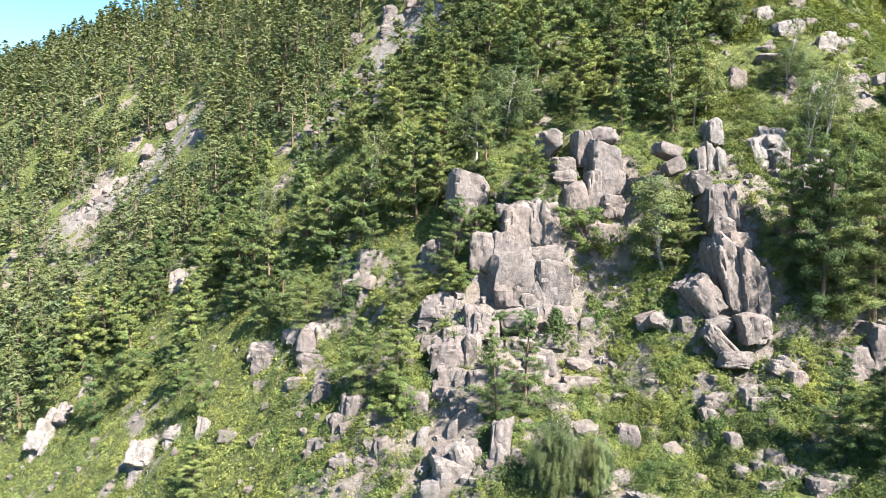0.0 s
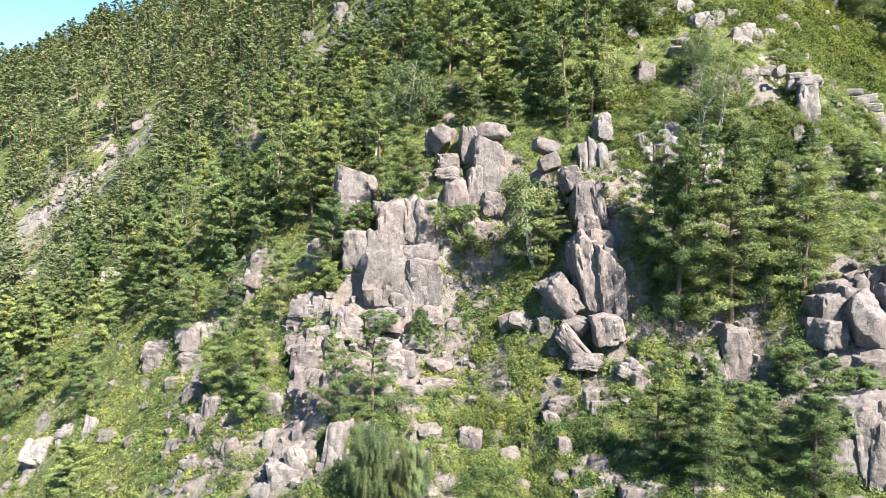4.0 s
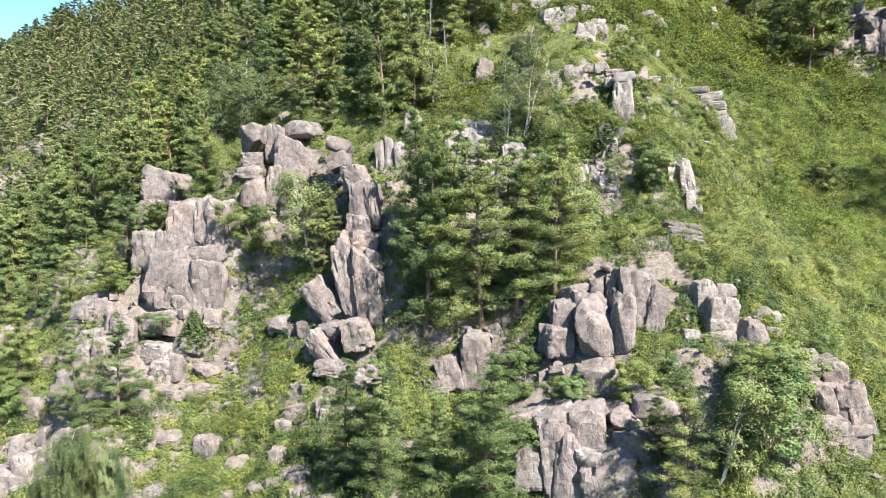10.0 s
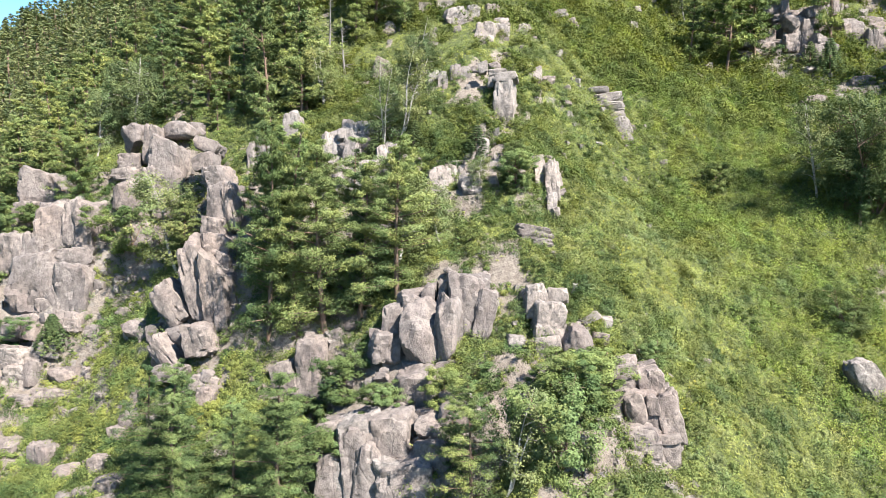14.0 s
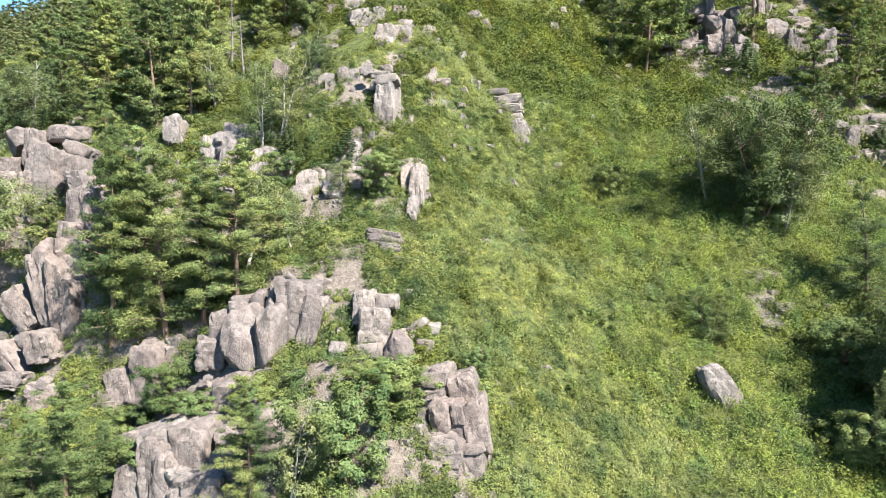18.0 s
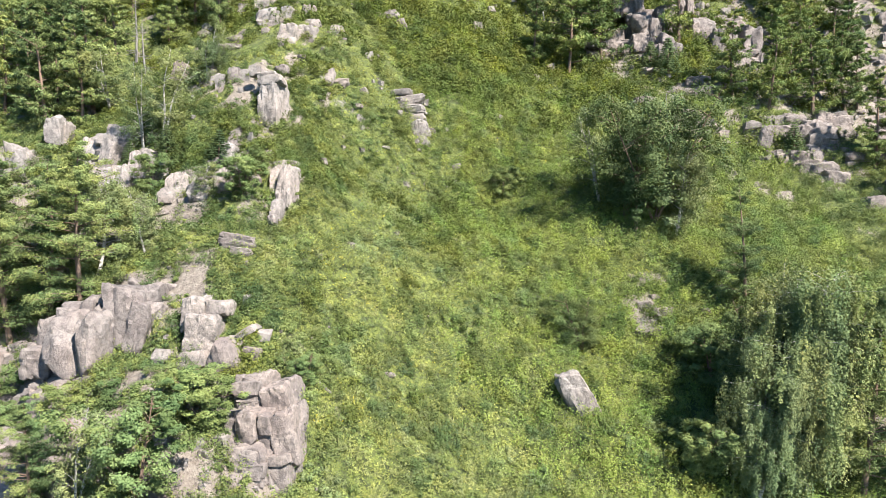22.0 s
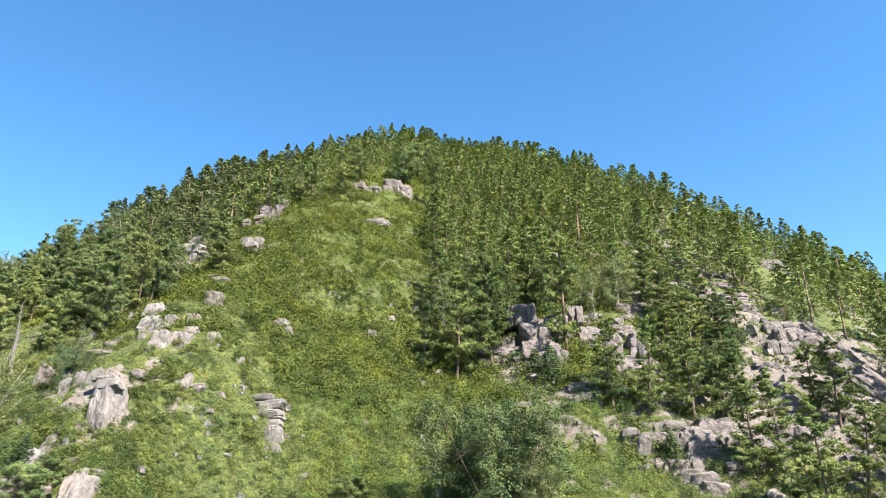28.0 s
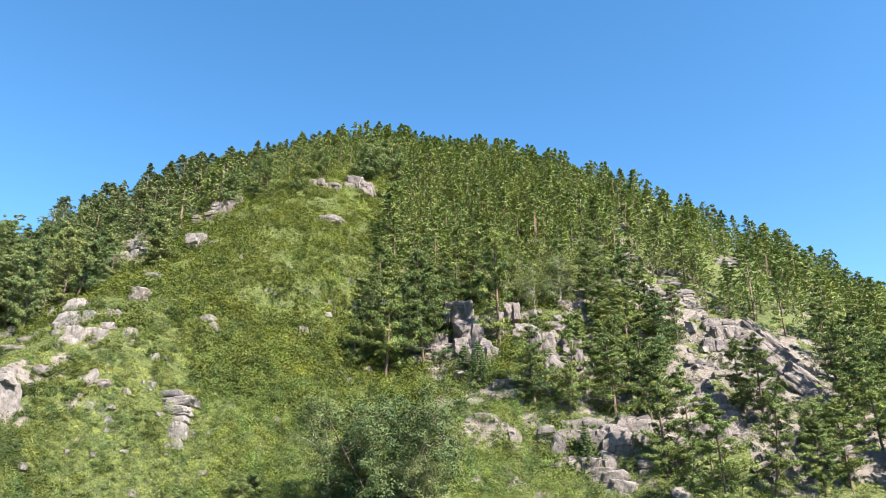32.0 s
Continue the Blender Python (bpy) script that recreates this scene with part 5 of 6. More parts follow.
EAST_PINES = [(trunk, crown.copy()) for trunk, crown in MID_PINES]
for trunk, crown in EAST_PINES:
    crown.materials[0] = EASTNEEDLE
WEEPING = kind_meshes("birch", [weeping_parts(80 + i) for i in range(2)], BIRCH_BARK, BIRCH_LEAF)
DEAD = mesh_from("dead_tree", *dead_parts(90), DEAD_WOOD, True)
TREE_LABELS = ["green Scots pine with rust-brown trunk on the stony slope", "slender birch with white trunk and pale green leaves on the slope", "bushy green broad-leaved tree growing among the rocks", "dark green many-stemmed broad-leaved tree in the gully", "small dense young fir growing between granite blocks"]
planted = []


def plant(x, y, height, kind, rng, group=""):
    """One tree as a thing with trunk and crown."""
    z = float(ground_height(x, y)) - 0.15
    turn = rng.uniform(0, 360)
    planted.append((x, y))
    if kind == 4:
        ob = new("dead_tree", DEAD)
        ob.matrix_basis = pose(x, y, z, 4, -5, turn) @ Matrix.Scale(height / 10, 4)
        return tagged(ob, "bare grey dead pine with broken twigs on the slope", "dead tree", "dead trees")
    weeping = kind == 5
    kind = {5: 1, 6: 3, 3: 4}.get(kind, kind)
    name, category, meshes = KINDS[kind]
    if kind == 0 and y > 72:
        meshes = EAST_PINES if x > 60 else MID_PINES
    wide = rng.uniform(0.9, 1.2) * (10 / max(height, 4)) ** 0.25
    trunk, crown = WEEPING[int(rng.integers(2))] if weeping else meshes[int(rng.integers(len(meshes)))]
    m = pose(x, y, z, rng.normal(0, 2.5), rng.normal(0, 2.5), turn) @ Matrix.Diagonal((wide * height / 10, wide * height / 10, height / 10, 1))
    t = thing(name, m, "tall weeping birch with hanging pale green leaves beside the meadow" if weeping else TREE_LABELS[kind], category, group or category + " trees on the hillside")
    part("trunk", trunk, t)
    part("crown", crown, t)
    return t


# ---- the ground, one sheet to the horizon ----
def bare_ground(x, y):
    """How bare the ground is: 0 grown over, 1 stony soil."""
    x, y = np.asarray(x, float), np.asarray(y, float)
    n = 0.5 + 0.2 * wave(x / 6, y / 6, 11) + 0.3 * wave(x / 2.3, y / 2.3, 12) + 0.2 * wave(x / 0.9, y / 0.9, 13)
    meadow = np.exp(-((x - 70) / 14) ** 4 - ((y - 66) / 34) ** 4) * 0.3 + np.exp(-((x - 58) / 12) ** 2 - ((y - 125) / 45) ** 2) * 0.7
    return np.clip((n + 0.28 * rockiness(x, y) + 0.12 * from_grid(stony, x, y) - meadow + 0.75 * np.exp(-((x - 78.7) / 1.5) ** 2 - ((y - 62.8) / 2.0) ** 2) - 0.66) * 3.2, 0, 1)


def scar(x, y):
    """The bare rock scar across the western wood, 0 to 1."""
    best = np.zeros(np.shape(x))
    for ax, ay, bx, by, half in ((-55, 159, -66, 152, 5.0), (-66, 151, -79, 143, 4.2), (-52, 146, -60, 143, 2.5), (-22, 112, -10, 131, 3.2), (-8, 133, -1, 122, 3.0)):
        k = np.clip(((x - ax) * (bx - ax) + (y - ay) * (by - ay)) / ((bx - ax) ** 2 + (by - ay) ** 2), 0, 1)
        d = np.hypot(x - ax - k * (bx - ax), y - ay - k * (by - ay)) + 1.6 * wave(x / 3, y / 3, 21) + 0.9 * wave(x / 1.2, y / 1.2, 22)
        best = np.maximum(best, np.clip((half - d) / 1.2, 0, 1))
    return best


def steepness(x, y):
    return np.hypot(ground_height(x + 0.4, y) - ground_height(x - 0.4, y), ground_height(x, y + 0.4) - ground_height(x, y - 0.4)) / 0.8


def stepped(near, far, fine, coarse):
    """Grid lines: fine over the near stretch, growing towards the ends."""
    mid = list(np.arange(near[0], near[1], fine))
    lo, hi, s = [], [], fine
    p, q = near[0], mid[-1]
    while p > far[0] or q < far[1]:
        s = min(s * 1.13, coarse)
        p, q = p - s, q + s
        if p > far[0] - coarse:
            lo.append(p)
        if q < far[1] + coarse:
            hi.append(q)
    return np.array(lo[::-1] + mid + hi)


gx = stepped((-84, 125), (-1800, 1900), 0.7, 160)
gy = stepped((34, 168), (-1500, 2200), 0.6, 160)
mx, my = np.meshgrid(gx, gy)
mz = ground_height(mx, my)
nx, ny = len(gx), len(gy)
idx = np.arange(nx * ny).reshape(ny, nx)
quads = np.stack([idx[:-1, :-1], idx[:-1, 1:], idx[1:, 1:], idx[1:, :-1]], -1).reshape(-1, 4)
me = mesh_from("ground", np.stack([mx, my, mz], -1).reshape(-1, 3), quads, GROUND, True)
att = me.attributes.new("bare", "FLOAT", "POINT")
att.data.foreach_set("value", (bare_ground(mx, my) + 2 * scar(mx, my)).ravel().astype(np.float32))
tagged(new("ground", me), "steep grassy hillside with bare stony soil between rocks", "ground", "", "structure")


# ---- rocks ----
def rock_mesh(seed, boxy, cells=12, square=False):
    """A weathered granite block from -1 to 1: rounded, cut by flat faces, jointed and pitted."""
    rng = np.random.default_rng(seed)
    s = np.linspace(-1, 1, cells + 1)
    a, b = np.meshgrid(s, s)
    keys, verts, faces = {}, [], []
    for axis in range(3):
        for sign in (-1, 1):
            p = np.zeros((cells + 1, cells + 1, 3))
            p[..., axis], p[..., (axis + 1) % 3], p[..., (axis + 2) % 3] = sign, a, b
            ids = np.zeros((cells + 1, cells + 1), int)
            for i in range(cells + 1):
                for j in range(cells + 1):
                    k = tuple(np.round(p[i, j], 4))
                    if k not in keys:
                        keys[k] = len(verts)
                        verts.append(k)
                    ids[i, j] = keys[k]
            for i in range(cells):
                for j in range(cells):
                    q = (ids[i, j], ids[i, j + 1], ids[i + 1, j + 1], ids[i + 1, j])
                    faces.append(q if sign > 0 else q[::-1])
    v = np.array(verts)
    e = 14.0 if square else 12.0 if boxy else 3.8
    sway = 0.35 if square else 1.0
    v = v / (np.sum(np.abs(v) ** e, 1) ** (1 / e))[:, None]
    v[:, 0] *= 1 + sway * rng.uniform(-0.2, 0.12) * v[:, 2]
    v[:, 0] += sway * rng.uniform(-0.16, 0.16) * v[:, 2]
    v[:, 2] += rng.uniform(-0.25, 0.25) * v[:, 0] * (v[:, 2] > 0)
    for _ in range(11 if square else 12 if boxy else 9):
        n = rng.normal(size=3)
        n /= np.linalg.norm(n)
        d = np.abs(n).sum() * rng.uniform(0.84 if square else 0.74, 0.97) if boxy else rng.uniform(0.76, 0.95)
        v = v - np.maximum(v @ n - d, 0)[:, None] * n
    off = Vector(rng.uniform(-50, 50, 3))
    out = []
    for p in v:
        q = Vector(p)
        k = noise.noise(q * 0.9 + off)
        crack = (-0.07 if boxy else -0.05) * math.exp(-(k / 0.035) ** 2)
        rough = 0.08 * noise.noise(q * 1.8 + off) + 0.06 * noise.noise(q * 4.2 + off) + 0.03 * noise.noise(q * 8.5 + off)
        step = 0.045 * math.floor(2.4 * noise.noise(q * 1.0 - off)) if boxy else 0
        out.append(q * (1 + crack + rough + step))
    me = mesh_from("granite_block", np.array(out), faces, ROCK, True)
    me.set_sharp_from_angle(angle=radians(26))
    return me


SQUARE = [rock_mesh(280 + i, True, 12, True) for i in range(5)]
BOXY = [rock_mesh(200 + i, True) for i in range(12)] + SQUARE[:3]
ROUND = [rock_mesh(240 + i, False) for i in range(8)]
SMALL = [rock_mesh(260 + i, True, 5) for i in range(10)]
PALE_BOXY, PALE_SMALL = [m.copy() for m in BOXY[6:]], [m.copy() for m in SMALL]
for m in PALE_BOXY + PALE_SMALL:
    m.materials[0] = PALE


def block_pose(row, rng, deep=0.9, back=0.0):
    x, y, z, w, h, lean, rounded = row
    d = deep * max(min(w, h) * 1.2, 0.7 * max(w, h))
    m = pose(x, y + (0.05 if rounded else 0.28) * d + 0.012 * back * d, z, rng.uniform(-10, -2) - back, lean + rng.normal(0, 1.5), rng.uniform(-12, 12))
    return m @ Matrix.Diagonal((w * 0.56, d * 0.6, h * 0.58, 1))


def jointed(rows, seed, wide, tall):
    """Big blocks cut by upright joints and level cracks into pieces, with a core behind the joints."""
    r = np.random.default_rng(seed + 900)
    out = []
    for x, y, z, w, h, lean, rounded in rows:
        cols, tiers = max(1, round(w / wide)), max(1, round(h / tall))
        if cols * tiers == 1:
            out.append((x, y, z, w, h, lean, rounded))
            continue
        out.append((x, y + 0.22 * min(w, h), z, 0.86 * w, 0.88 * h, lean, 0))
        ca, sa = math.cos(radians(lean)), math.sin(radians(lean))
        edges = np.concatenate([[0], np.sort((np.arange(1, cols) + r.uniform(-0.28, 0.28, cols - 1)) / cols), [1]]) - 0.5
        for i in range(cols):
            k = max(1, tiers + (int(r.integers(-1, 2)) if tiers > 1 else 0))
            cuts = np.concatenate([[0], np.sort((np.arange(1, k) + r.uniform(-0.3, 0.3, k - 1)) / k), [1]]) - 0.5
            push, short = r.uniform(-0.12, 0.22) * min(w, h), r.uniform(0.84, 1.04)
            for j in range(k):
                ox = (edges[i] + edges[i + 1]) / 2 * w + r.normal(0, 0.05)
                oz = ((cuts[j] + cuts[j + 1]) / 2 + 0.5) * h * short - h / 2
                bw, bh = (edges[i + 1] - edges[i]) * w * r.uniform(0.86, 0.98), (cuts[j + 1] - cuts[j]) * h * short * r.uniform(0.88, 0.99)
                out.append((x + ox * ca + oz * sa, y + push + r.normal(0, 0.08) * w / cols, z - ox * sa + oz * ca, bw, bh, lean + r.normal(0, 2.5), 1 if r.random() < 0.12 else 0))
    return out


def outcrop(blocks, label, pale=False, seed=0, wide=2.1, tall=2.7, debris=1, back=0.0, core=False):
    """A crag of jointed blocks, each a part of its own."""
    rng = np.random.default_rng(seed)
    rows = jointed(blocks, seed, wide, tall)
    if core:
        rows += [(x, y + 0.42 * min(w, h) + 0.35, z - 0.1 * h, 1.12 * w, 1.02 * h, lean * 0.8, 0) for x, y, z, w, h, lean, rounded in blocks]
    low = min(rows, key=lambda r: r[2])
    base = Matrix.Translation((low[0], low[1], float(ground_height(low[0], low[1]))))
    t = thing("rock_outcrop", base, label, "rock outcrop", "granite outcrops on the hillside")
    for r in rows:
        pool = (PALE_SMALL if pale else SMALL) if r[3] * r[4] < 2.2 else ROUND if r[6] else (PALE_BOXY if pale else BOXY)
        part("granite_block", pool[int(rng.integers(len(pool)))], t, base.inverted() @ block_pose(r, rng, 0.9, back))
    for r in blocks:
        for _ in range(debris):
            s = min(r[3], r[4]) * rng.uniform(0.12, 0.42)
            x, y = r[0] + rng.normal(0, 0.7) * r[3], r[1] + rng.uniform(-0.9, 0.6) * r[4]
            row = (x, y, float(ground_height(x, y)) + 0.15 * s, s * rng.uniform(0.9, 1.7), s, rng.normal(0, 14), 0)
            pool = SMALL
            part("granite_block", pool[int(rng.integers(len(pool)))], t, base.inverted() @ block_pose(row, rng))
    return t


def boulders(rows, label, seed, group):
    """Rocks that lie singly on the slope."""
    rng = np.random.default_rng(seed)
    for r in rows:
        pool = ROUND if r[6] else BOXY
        ob = new("boulder", pool[int(rng.integers(len(pool)))])
        ob.matrix_basis = block_pose(r, rng)
        tagged(ob, label, "boulder", group)


outcrop(WEST_BUTTRESS, "tall pinkish-grey granite buttress split into upright blocks", False, 1, 3.3, 4.5, core=True)
outcrop(UPPER_TOWER, "stacked granite tower of rounded blocks under the pines", False, 2, 3.3, 4.5, core=True)
outcrop(LEANING_SPINE, "leaning granite spine of long cracked slabs", False, 3, 3.0, 5.0, core=True)
outcrop(RIBBED_SLABS, "ribbed pale granite slabs standing in the grass", True, 4, core=True)
outcrop(GATE_ROCK, "upright granite slab with lichen stains under the pines", False, 5, core=True)
outcrop(BALANCED_STONES, "tall balanced granite stones split by dark joints", False, 6, 3.6, 5.0, core=True)
outcrop(LOWER_CRAG, "broad jointed granite crag below the balanced stones", False, 7, 3.4, 4.5, core=True)
outcrop(LOWER_CRAG_FOOT, "pale weathered granite face at the foot of the crag", True, 8, core=True)
outcrop(EAST_CRAG_TOP, "pale granite crag of square blocks at the meadow's edge", True, 9, core=True)
outcrop(EAST_CRAG_FOOT, "broken pinkish granite face beside the meadow", False, 10, 1.1, 1.3, core=True)
outcrop(PILLAR, "square granite pillar with a capstone standing on the slope", True, 11, 4.0, 6.0, 0)
outcrop(LAYERED_STACK, "layered grey granite stack standing in the meadow", True, 12, 4.0, 6.0, 1)
outcrop(PALE_SCARP, "low pale granite scarp among shrubs", False, 13, 1.6, 1.9, 2, 22)
outcrop(SHRUBBY_FACE, "broken pinkish granite face overgrown with shrubs", True, 22, 1.2, 2.0, 2, 16, core=True)
outcrop(EAST_WALL, "dark jointed granite wall at the forest's foot", False, 14, 1.6, 2.4)
outcrop(EAST_LEDGES, "stepped granite ledges beside the shrubs", False, 15, 2.0, 1.2)
outcrop(SUMMIT_CRAG[:5], "granite crag below the wooded summit", False, 16, 2.2, 1.6, core=True)
outcrop(SLANTING_SLABS, "long slanting granite slabs in the forest", False, 17, 1.6, 3.6, core=True)
outcrop(EAST_UPPER_ROCKS, "scattered granite crags among the forest trees", False, 18, 2.3, 1.2)
outcrop(EAST_FOOT_ROCKS[:5] + EAST_FOOT_ROCKS[10:11], "low granite ledges with grass between them", False, 19, 2.2, 1.1)
outcrop([(x, y + 1.0, z - 0.6, 0.9 * w, 0.7 * h, a, 0) for x, y, z, w, h, a, s in FAR_WEST_CLIFF], "pale far granite cliff among the pines", False, 20, 2.6, 3.2, 1, 38)
outcrop(WEST_UPPER_BOULDERS, "heap of big rounded granite boulders in the forest", False, 21)
outcrop(WEST_LEDGES, "weathered granite ledges bedded in the stony slope", False, 30, 1.5, 1.5, 1, 12)
boulders(SPINE_FOOT, "tumbled granite block lying in the shrubs", 31, "fallen blocks")
boulders(LOWER_BLOCKS, "squared granite block standing in the undergrowth", 32, "fallen blocks")
outcrop(TERRACE_BLOCKS, "scattered pale granite blocks on the grassy terrace", True, 33, 1.3, 1.5, 2, 14)
outcrop(TERRACE_CLUSTER[:9], "cluster of broken pale granite blocks on the terrace", True, 34, 1.7, 1.9, 2, 10)
outcrop(EDGE_CRAG, "cracked granite crag at the edge of the pines", False, 47, 1.6, 1.2, 1, core=True)
outcrop(EDGE_STEPS, "stepped granite rocks where pines meet the meadow", True, 48, 1.3, 1.2, 1)
boulders(TERRACE_CLUSTER[9:], "angular pale granite rock in the meadow grass", 45, "terrace rocks")
boulders(UPPER_ROCKS, "weathered granite rock at the meadow's upper edge", 46, "terrace rocks")
boulders(FLAT_STONES, "flat layered granite stone on the grass", 34, "terrace rocks")
outcrop(WESTERN_STEPS, "stepped pinkish granite blocks below the buttress", False, 23)
boulders(WESTERN_STONES, "pale granite stone lying in the western grass", 41, "rocks on the western slope")
outcrop(LOWER_WESTERN_ROCKS, "broken granite ledges at the foot of the western slope", True, 24)
boulders(SLOPE_SLABS, "flat granite slab showing through the shrubs", 42, "fallen blocks")
boulders(FALLEN_STONES, "angular fallen granite stone among shrubs", 43, "fallen blocks")
outcrop(FOREST_LEDGES, "layered granite ledges under the forest pines", False, 25, 2.4, 1.0)
outcrop(BANK_ROCKS, "ribbed granite rocks above the green bank", False, 26, 2.0, 1.1)
outcrop(WOODED_CRAGS, "granite crags half hidden by forest trees", False, 27, 2.4, 1.0)
outcrop(EASTERN_SLABS, "slanting grey granite slabs on the wooded spur", False, 28, 2.2, 1.1)
boulders(GULLY_STONES, "small grey stone in the meadow", 35, "meadow stones")
boulders(SUMMIT_CRAG[5:], "granite rock at the upper edge of the meadow", 36, "terrace rocks")
boulders(EAST_FOOT_ROCKS[5:10] + EAST_FOOT_ROCKS[11:], "small granite rock among grass and herbs", 37, "meadow stones")
outcrop(WEST_SLOPE_ROCKS[:8], "granite rocks breaking through the western slope", True, 38, 2.0, 2.2, 1, 24)
outcrop(WEST_SLOPE_ROCKS[8:], "pale cracked granite faces on the western grass slope", True, 38, 2.0, 2.2, 1, 24)
outcrop(WEST_FOOT_ROCKS, "weathered granite rocks at the foot of the slope", False, 39, 1.6, 1.9, 1, 12)
big = tagged(new("boulder", BOXY[3].copy()), "big pale boulder leaning in the green meadow", "boulder", "meadow stones")
big.data.materials[0] = PALE
big.matrix_basis = pose(72.5, 55.4, 15.6, -10, -28, 10) @ Matrix.Diagonal((1.0, 0.9, 2.05, 1))

# ---- trees ----
rng = np.random.default_rng(7)
for row in WEST_TREES + MIDDLE_TREES + RIDGE_TREES + GULLY_TREES + EAST_TREES + CREST_TREES:
    plant(*row, rng)


GLADE = (-16, 90)


def forest(x, y):
    """How dense the wood stands at a place, 0 to 1."""
    west_edge = np.interp(x, [-120, -60, -48, -36, -24, -10, 0, 12, 22, 30, 40, 44], [118, 93, 87, 84, 79, 74, 73, 76, 74, 74, 92, 100])
    left = np.interp(y, [70, 80, 100, 131, 160, 185, 205], [33, 36, 40, 39, 44, 54, 64])
    right = np.interp(y, [80, 98, 110, 131, 160, 185, 205], [130, 76, 72, 71, 70, 68, 64])
    west = np.where((x < left) & (y > west_edge), 1.0, 0.0)
    east_edge = np.interp(x, [70, 85, 100, 115, 130, 160, 300], [97, 103, 100, 82, 76, 84, 120])
    east = np.where((x > right) & (y > east_edge), np.clip(0.55 + (y - east_edge) / 28 + 0.3 * (x > 112), 0.42, 1.0), 0.0)
    lane = np.abs((x + 42) * 0.80 - (y - 88) * 0.62) < 3.5
    glade = 1 - 0.75 * np.exp(-((x - GLADE[0]) / 7) ** 2 - ((y - GLADE[1]) / 7) ** 2)
    return np.maximum(np.where(lane & (y < 112), 0.12, west), east) * glade


OPEN_ROCKS = WEST_UPPER_BOULDERS + SUMMIT_CRAG + EDGE_CRAG + EDGE_STEPS + SLANTING_SLABS[:9] + FAR_WEST_CLIFF
HALF_HIDDEN = EAST_WALL + UPPER_TOWER + WEST_SLOPE_ROCKS + FOREST_LEDGES + WOODED_CRAGS + EAST_UPPER_ROCKS + SLANTING_SLABS[9:] + BANK_ROCKS + EASTERN_SLABS
rock_fronts = [(r[0], r[1], r[3], 12.0) for r in OPEN_ROCKS] + [(r[0], r[1], r[3], 5.0 + 0.07 * max(r[1] - 100, 0)) for r in HALF_HIDDEN]
spots = []
for iy in np.arange(70, 330, 4.0):
    for ix in np.arange(-260, 300, 4.0):
        x, y = ix + rng.uniform(-2.0, 2.0), iy + rng.uniform(-2.0, 2.0)
        if rng.random() > forest(x, y) * 0.9:
            continue
        crest = float(smooth_profile(x, FOOT_X, FOOT_Y)) + float(smooth_profile(x, CREST_X, CREST_Z)) / 0.72 + 12
        if y > crest or (abs(x - 40) > 95 and rng.random() < 0.25):
            continue
        if min(((x - px) ** 2 + (y - py) ** 2 for px, py in planted), default=99) < 5:
            continue
        if scar(np.array([x]), np.array([y]))[0] > 0.2 or any(ry - deep < y < ry + 1.5 and abs(x - rx - ((15 if rx < 34 else 80) - rx) * (ry - y) / ry) < rw / 2 + 0.9 for rx, ry, rw, deep in rock_fronts):
            continue
        spots.append((x, y))
spots.sort(key=lambda s: (s[1] - 8) ** 2 + (max(abs(s[0] - 42) - 42, 0) * 1.2) ** 2)
near, far = spots[:190], spots[190:]
for x, y in near:
    kind = 0 if rng.random() < 0.93 else 1
    plant(x, y, rng.uniform(7.5, 11.5), kind, rng)


def small_pines(count, clumps, per, long, wide):
    """Far pines ten metres tall, of fewer and larger tufts."""
    out = []
    for i in range(count):
        r = np.random.default_rng(300 + i + clumps)
        c, s, o = [], [], []
        for k in range(clumps):
            g = 0.1 + 0.9 * (k + r.random()) / clumps
            w = k * 2.4 + r.uniform(-0.6, 0.6)
            ll = (2.2 * (1 - ((g - 0.1) / 0.9) ** (1.0 + 0.5 * (i % 3))) + 0.08) * r.uniform(0.3, 1.1)
            c.append((ll * math.cos(w), ll * math.sin(w), 9.7 * g))
            s.append(0.66 * (1.1 - 0.85 * g))
            o.append(np.array([math.cos(w), math.sin(w), 0.3]) * 0.5)
        lv, lf, ln = blades(r, c, s, per, long, wide, 0.5, 0.7, np.array(o), 1.0, 0.7, 0.0, 0.25)
        wv, wf = tube([(0, 0, -0.5), (0, 0, 9)], (0.15, 0.03), 3)
        out.append((lv, lf, ln, np.array(wv), np.array(wf)))
    return out


LEVELS = [(140, small_pines(6, 62, 16, 0.42, 0.15)), (205, small_pines(5, 46, 12, 0.54, 0.2)), (9999, small_pines(4, 32, 8, 0.8, 0.32))]
WOODS = {True: ([], [], [], [0]), False: ([], [], [], [0])}
sv, sf, so = [], [], 0
for x, y in far:
    reach = math.hypot(y - 8, max(abs(x - 45) - 45, 0))
    pool = next(p for d, p in LEVELS if reach < d)
    lv, lf, ln, wv, wf = pool[int(rng.integers(len(pool)))]
    h, w, a = (6.2 + 6.3 * rng.random() ** 1.3) / 10, rng.uniform(1.15, 1.7) * (1.0 if x > 34 else 1.15), rng.uniform(0, 6.28)
    turn = np.array([[math.cos(a), -math.sin(a), 0], [math.sin(a), math.cos(a), 0], [0, 0, 1]])
    at = np.array([x, y, float(ground_height(x, y)) - 0.1])
    size = np.array([h * w, h * w, h])
    fv, ff, fn, fo = WOODS[x > 34]
    fv.append((lv * size) @ turn.T + at)
    fn.append(ln @ turn.T)
    ff.append(lf + fo[0])
    fo[0] += len(lv)
    sv.append((wv * size) @ turn.T + at)
    sf.append(wf + so)
    so += len(wv)
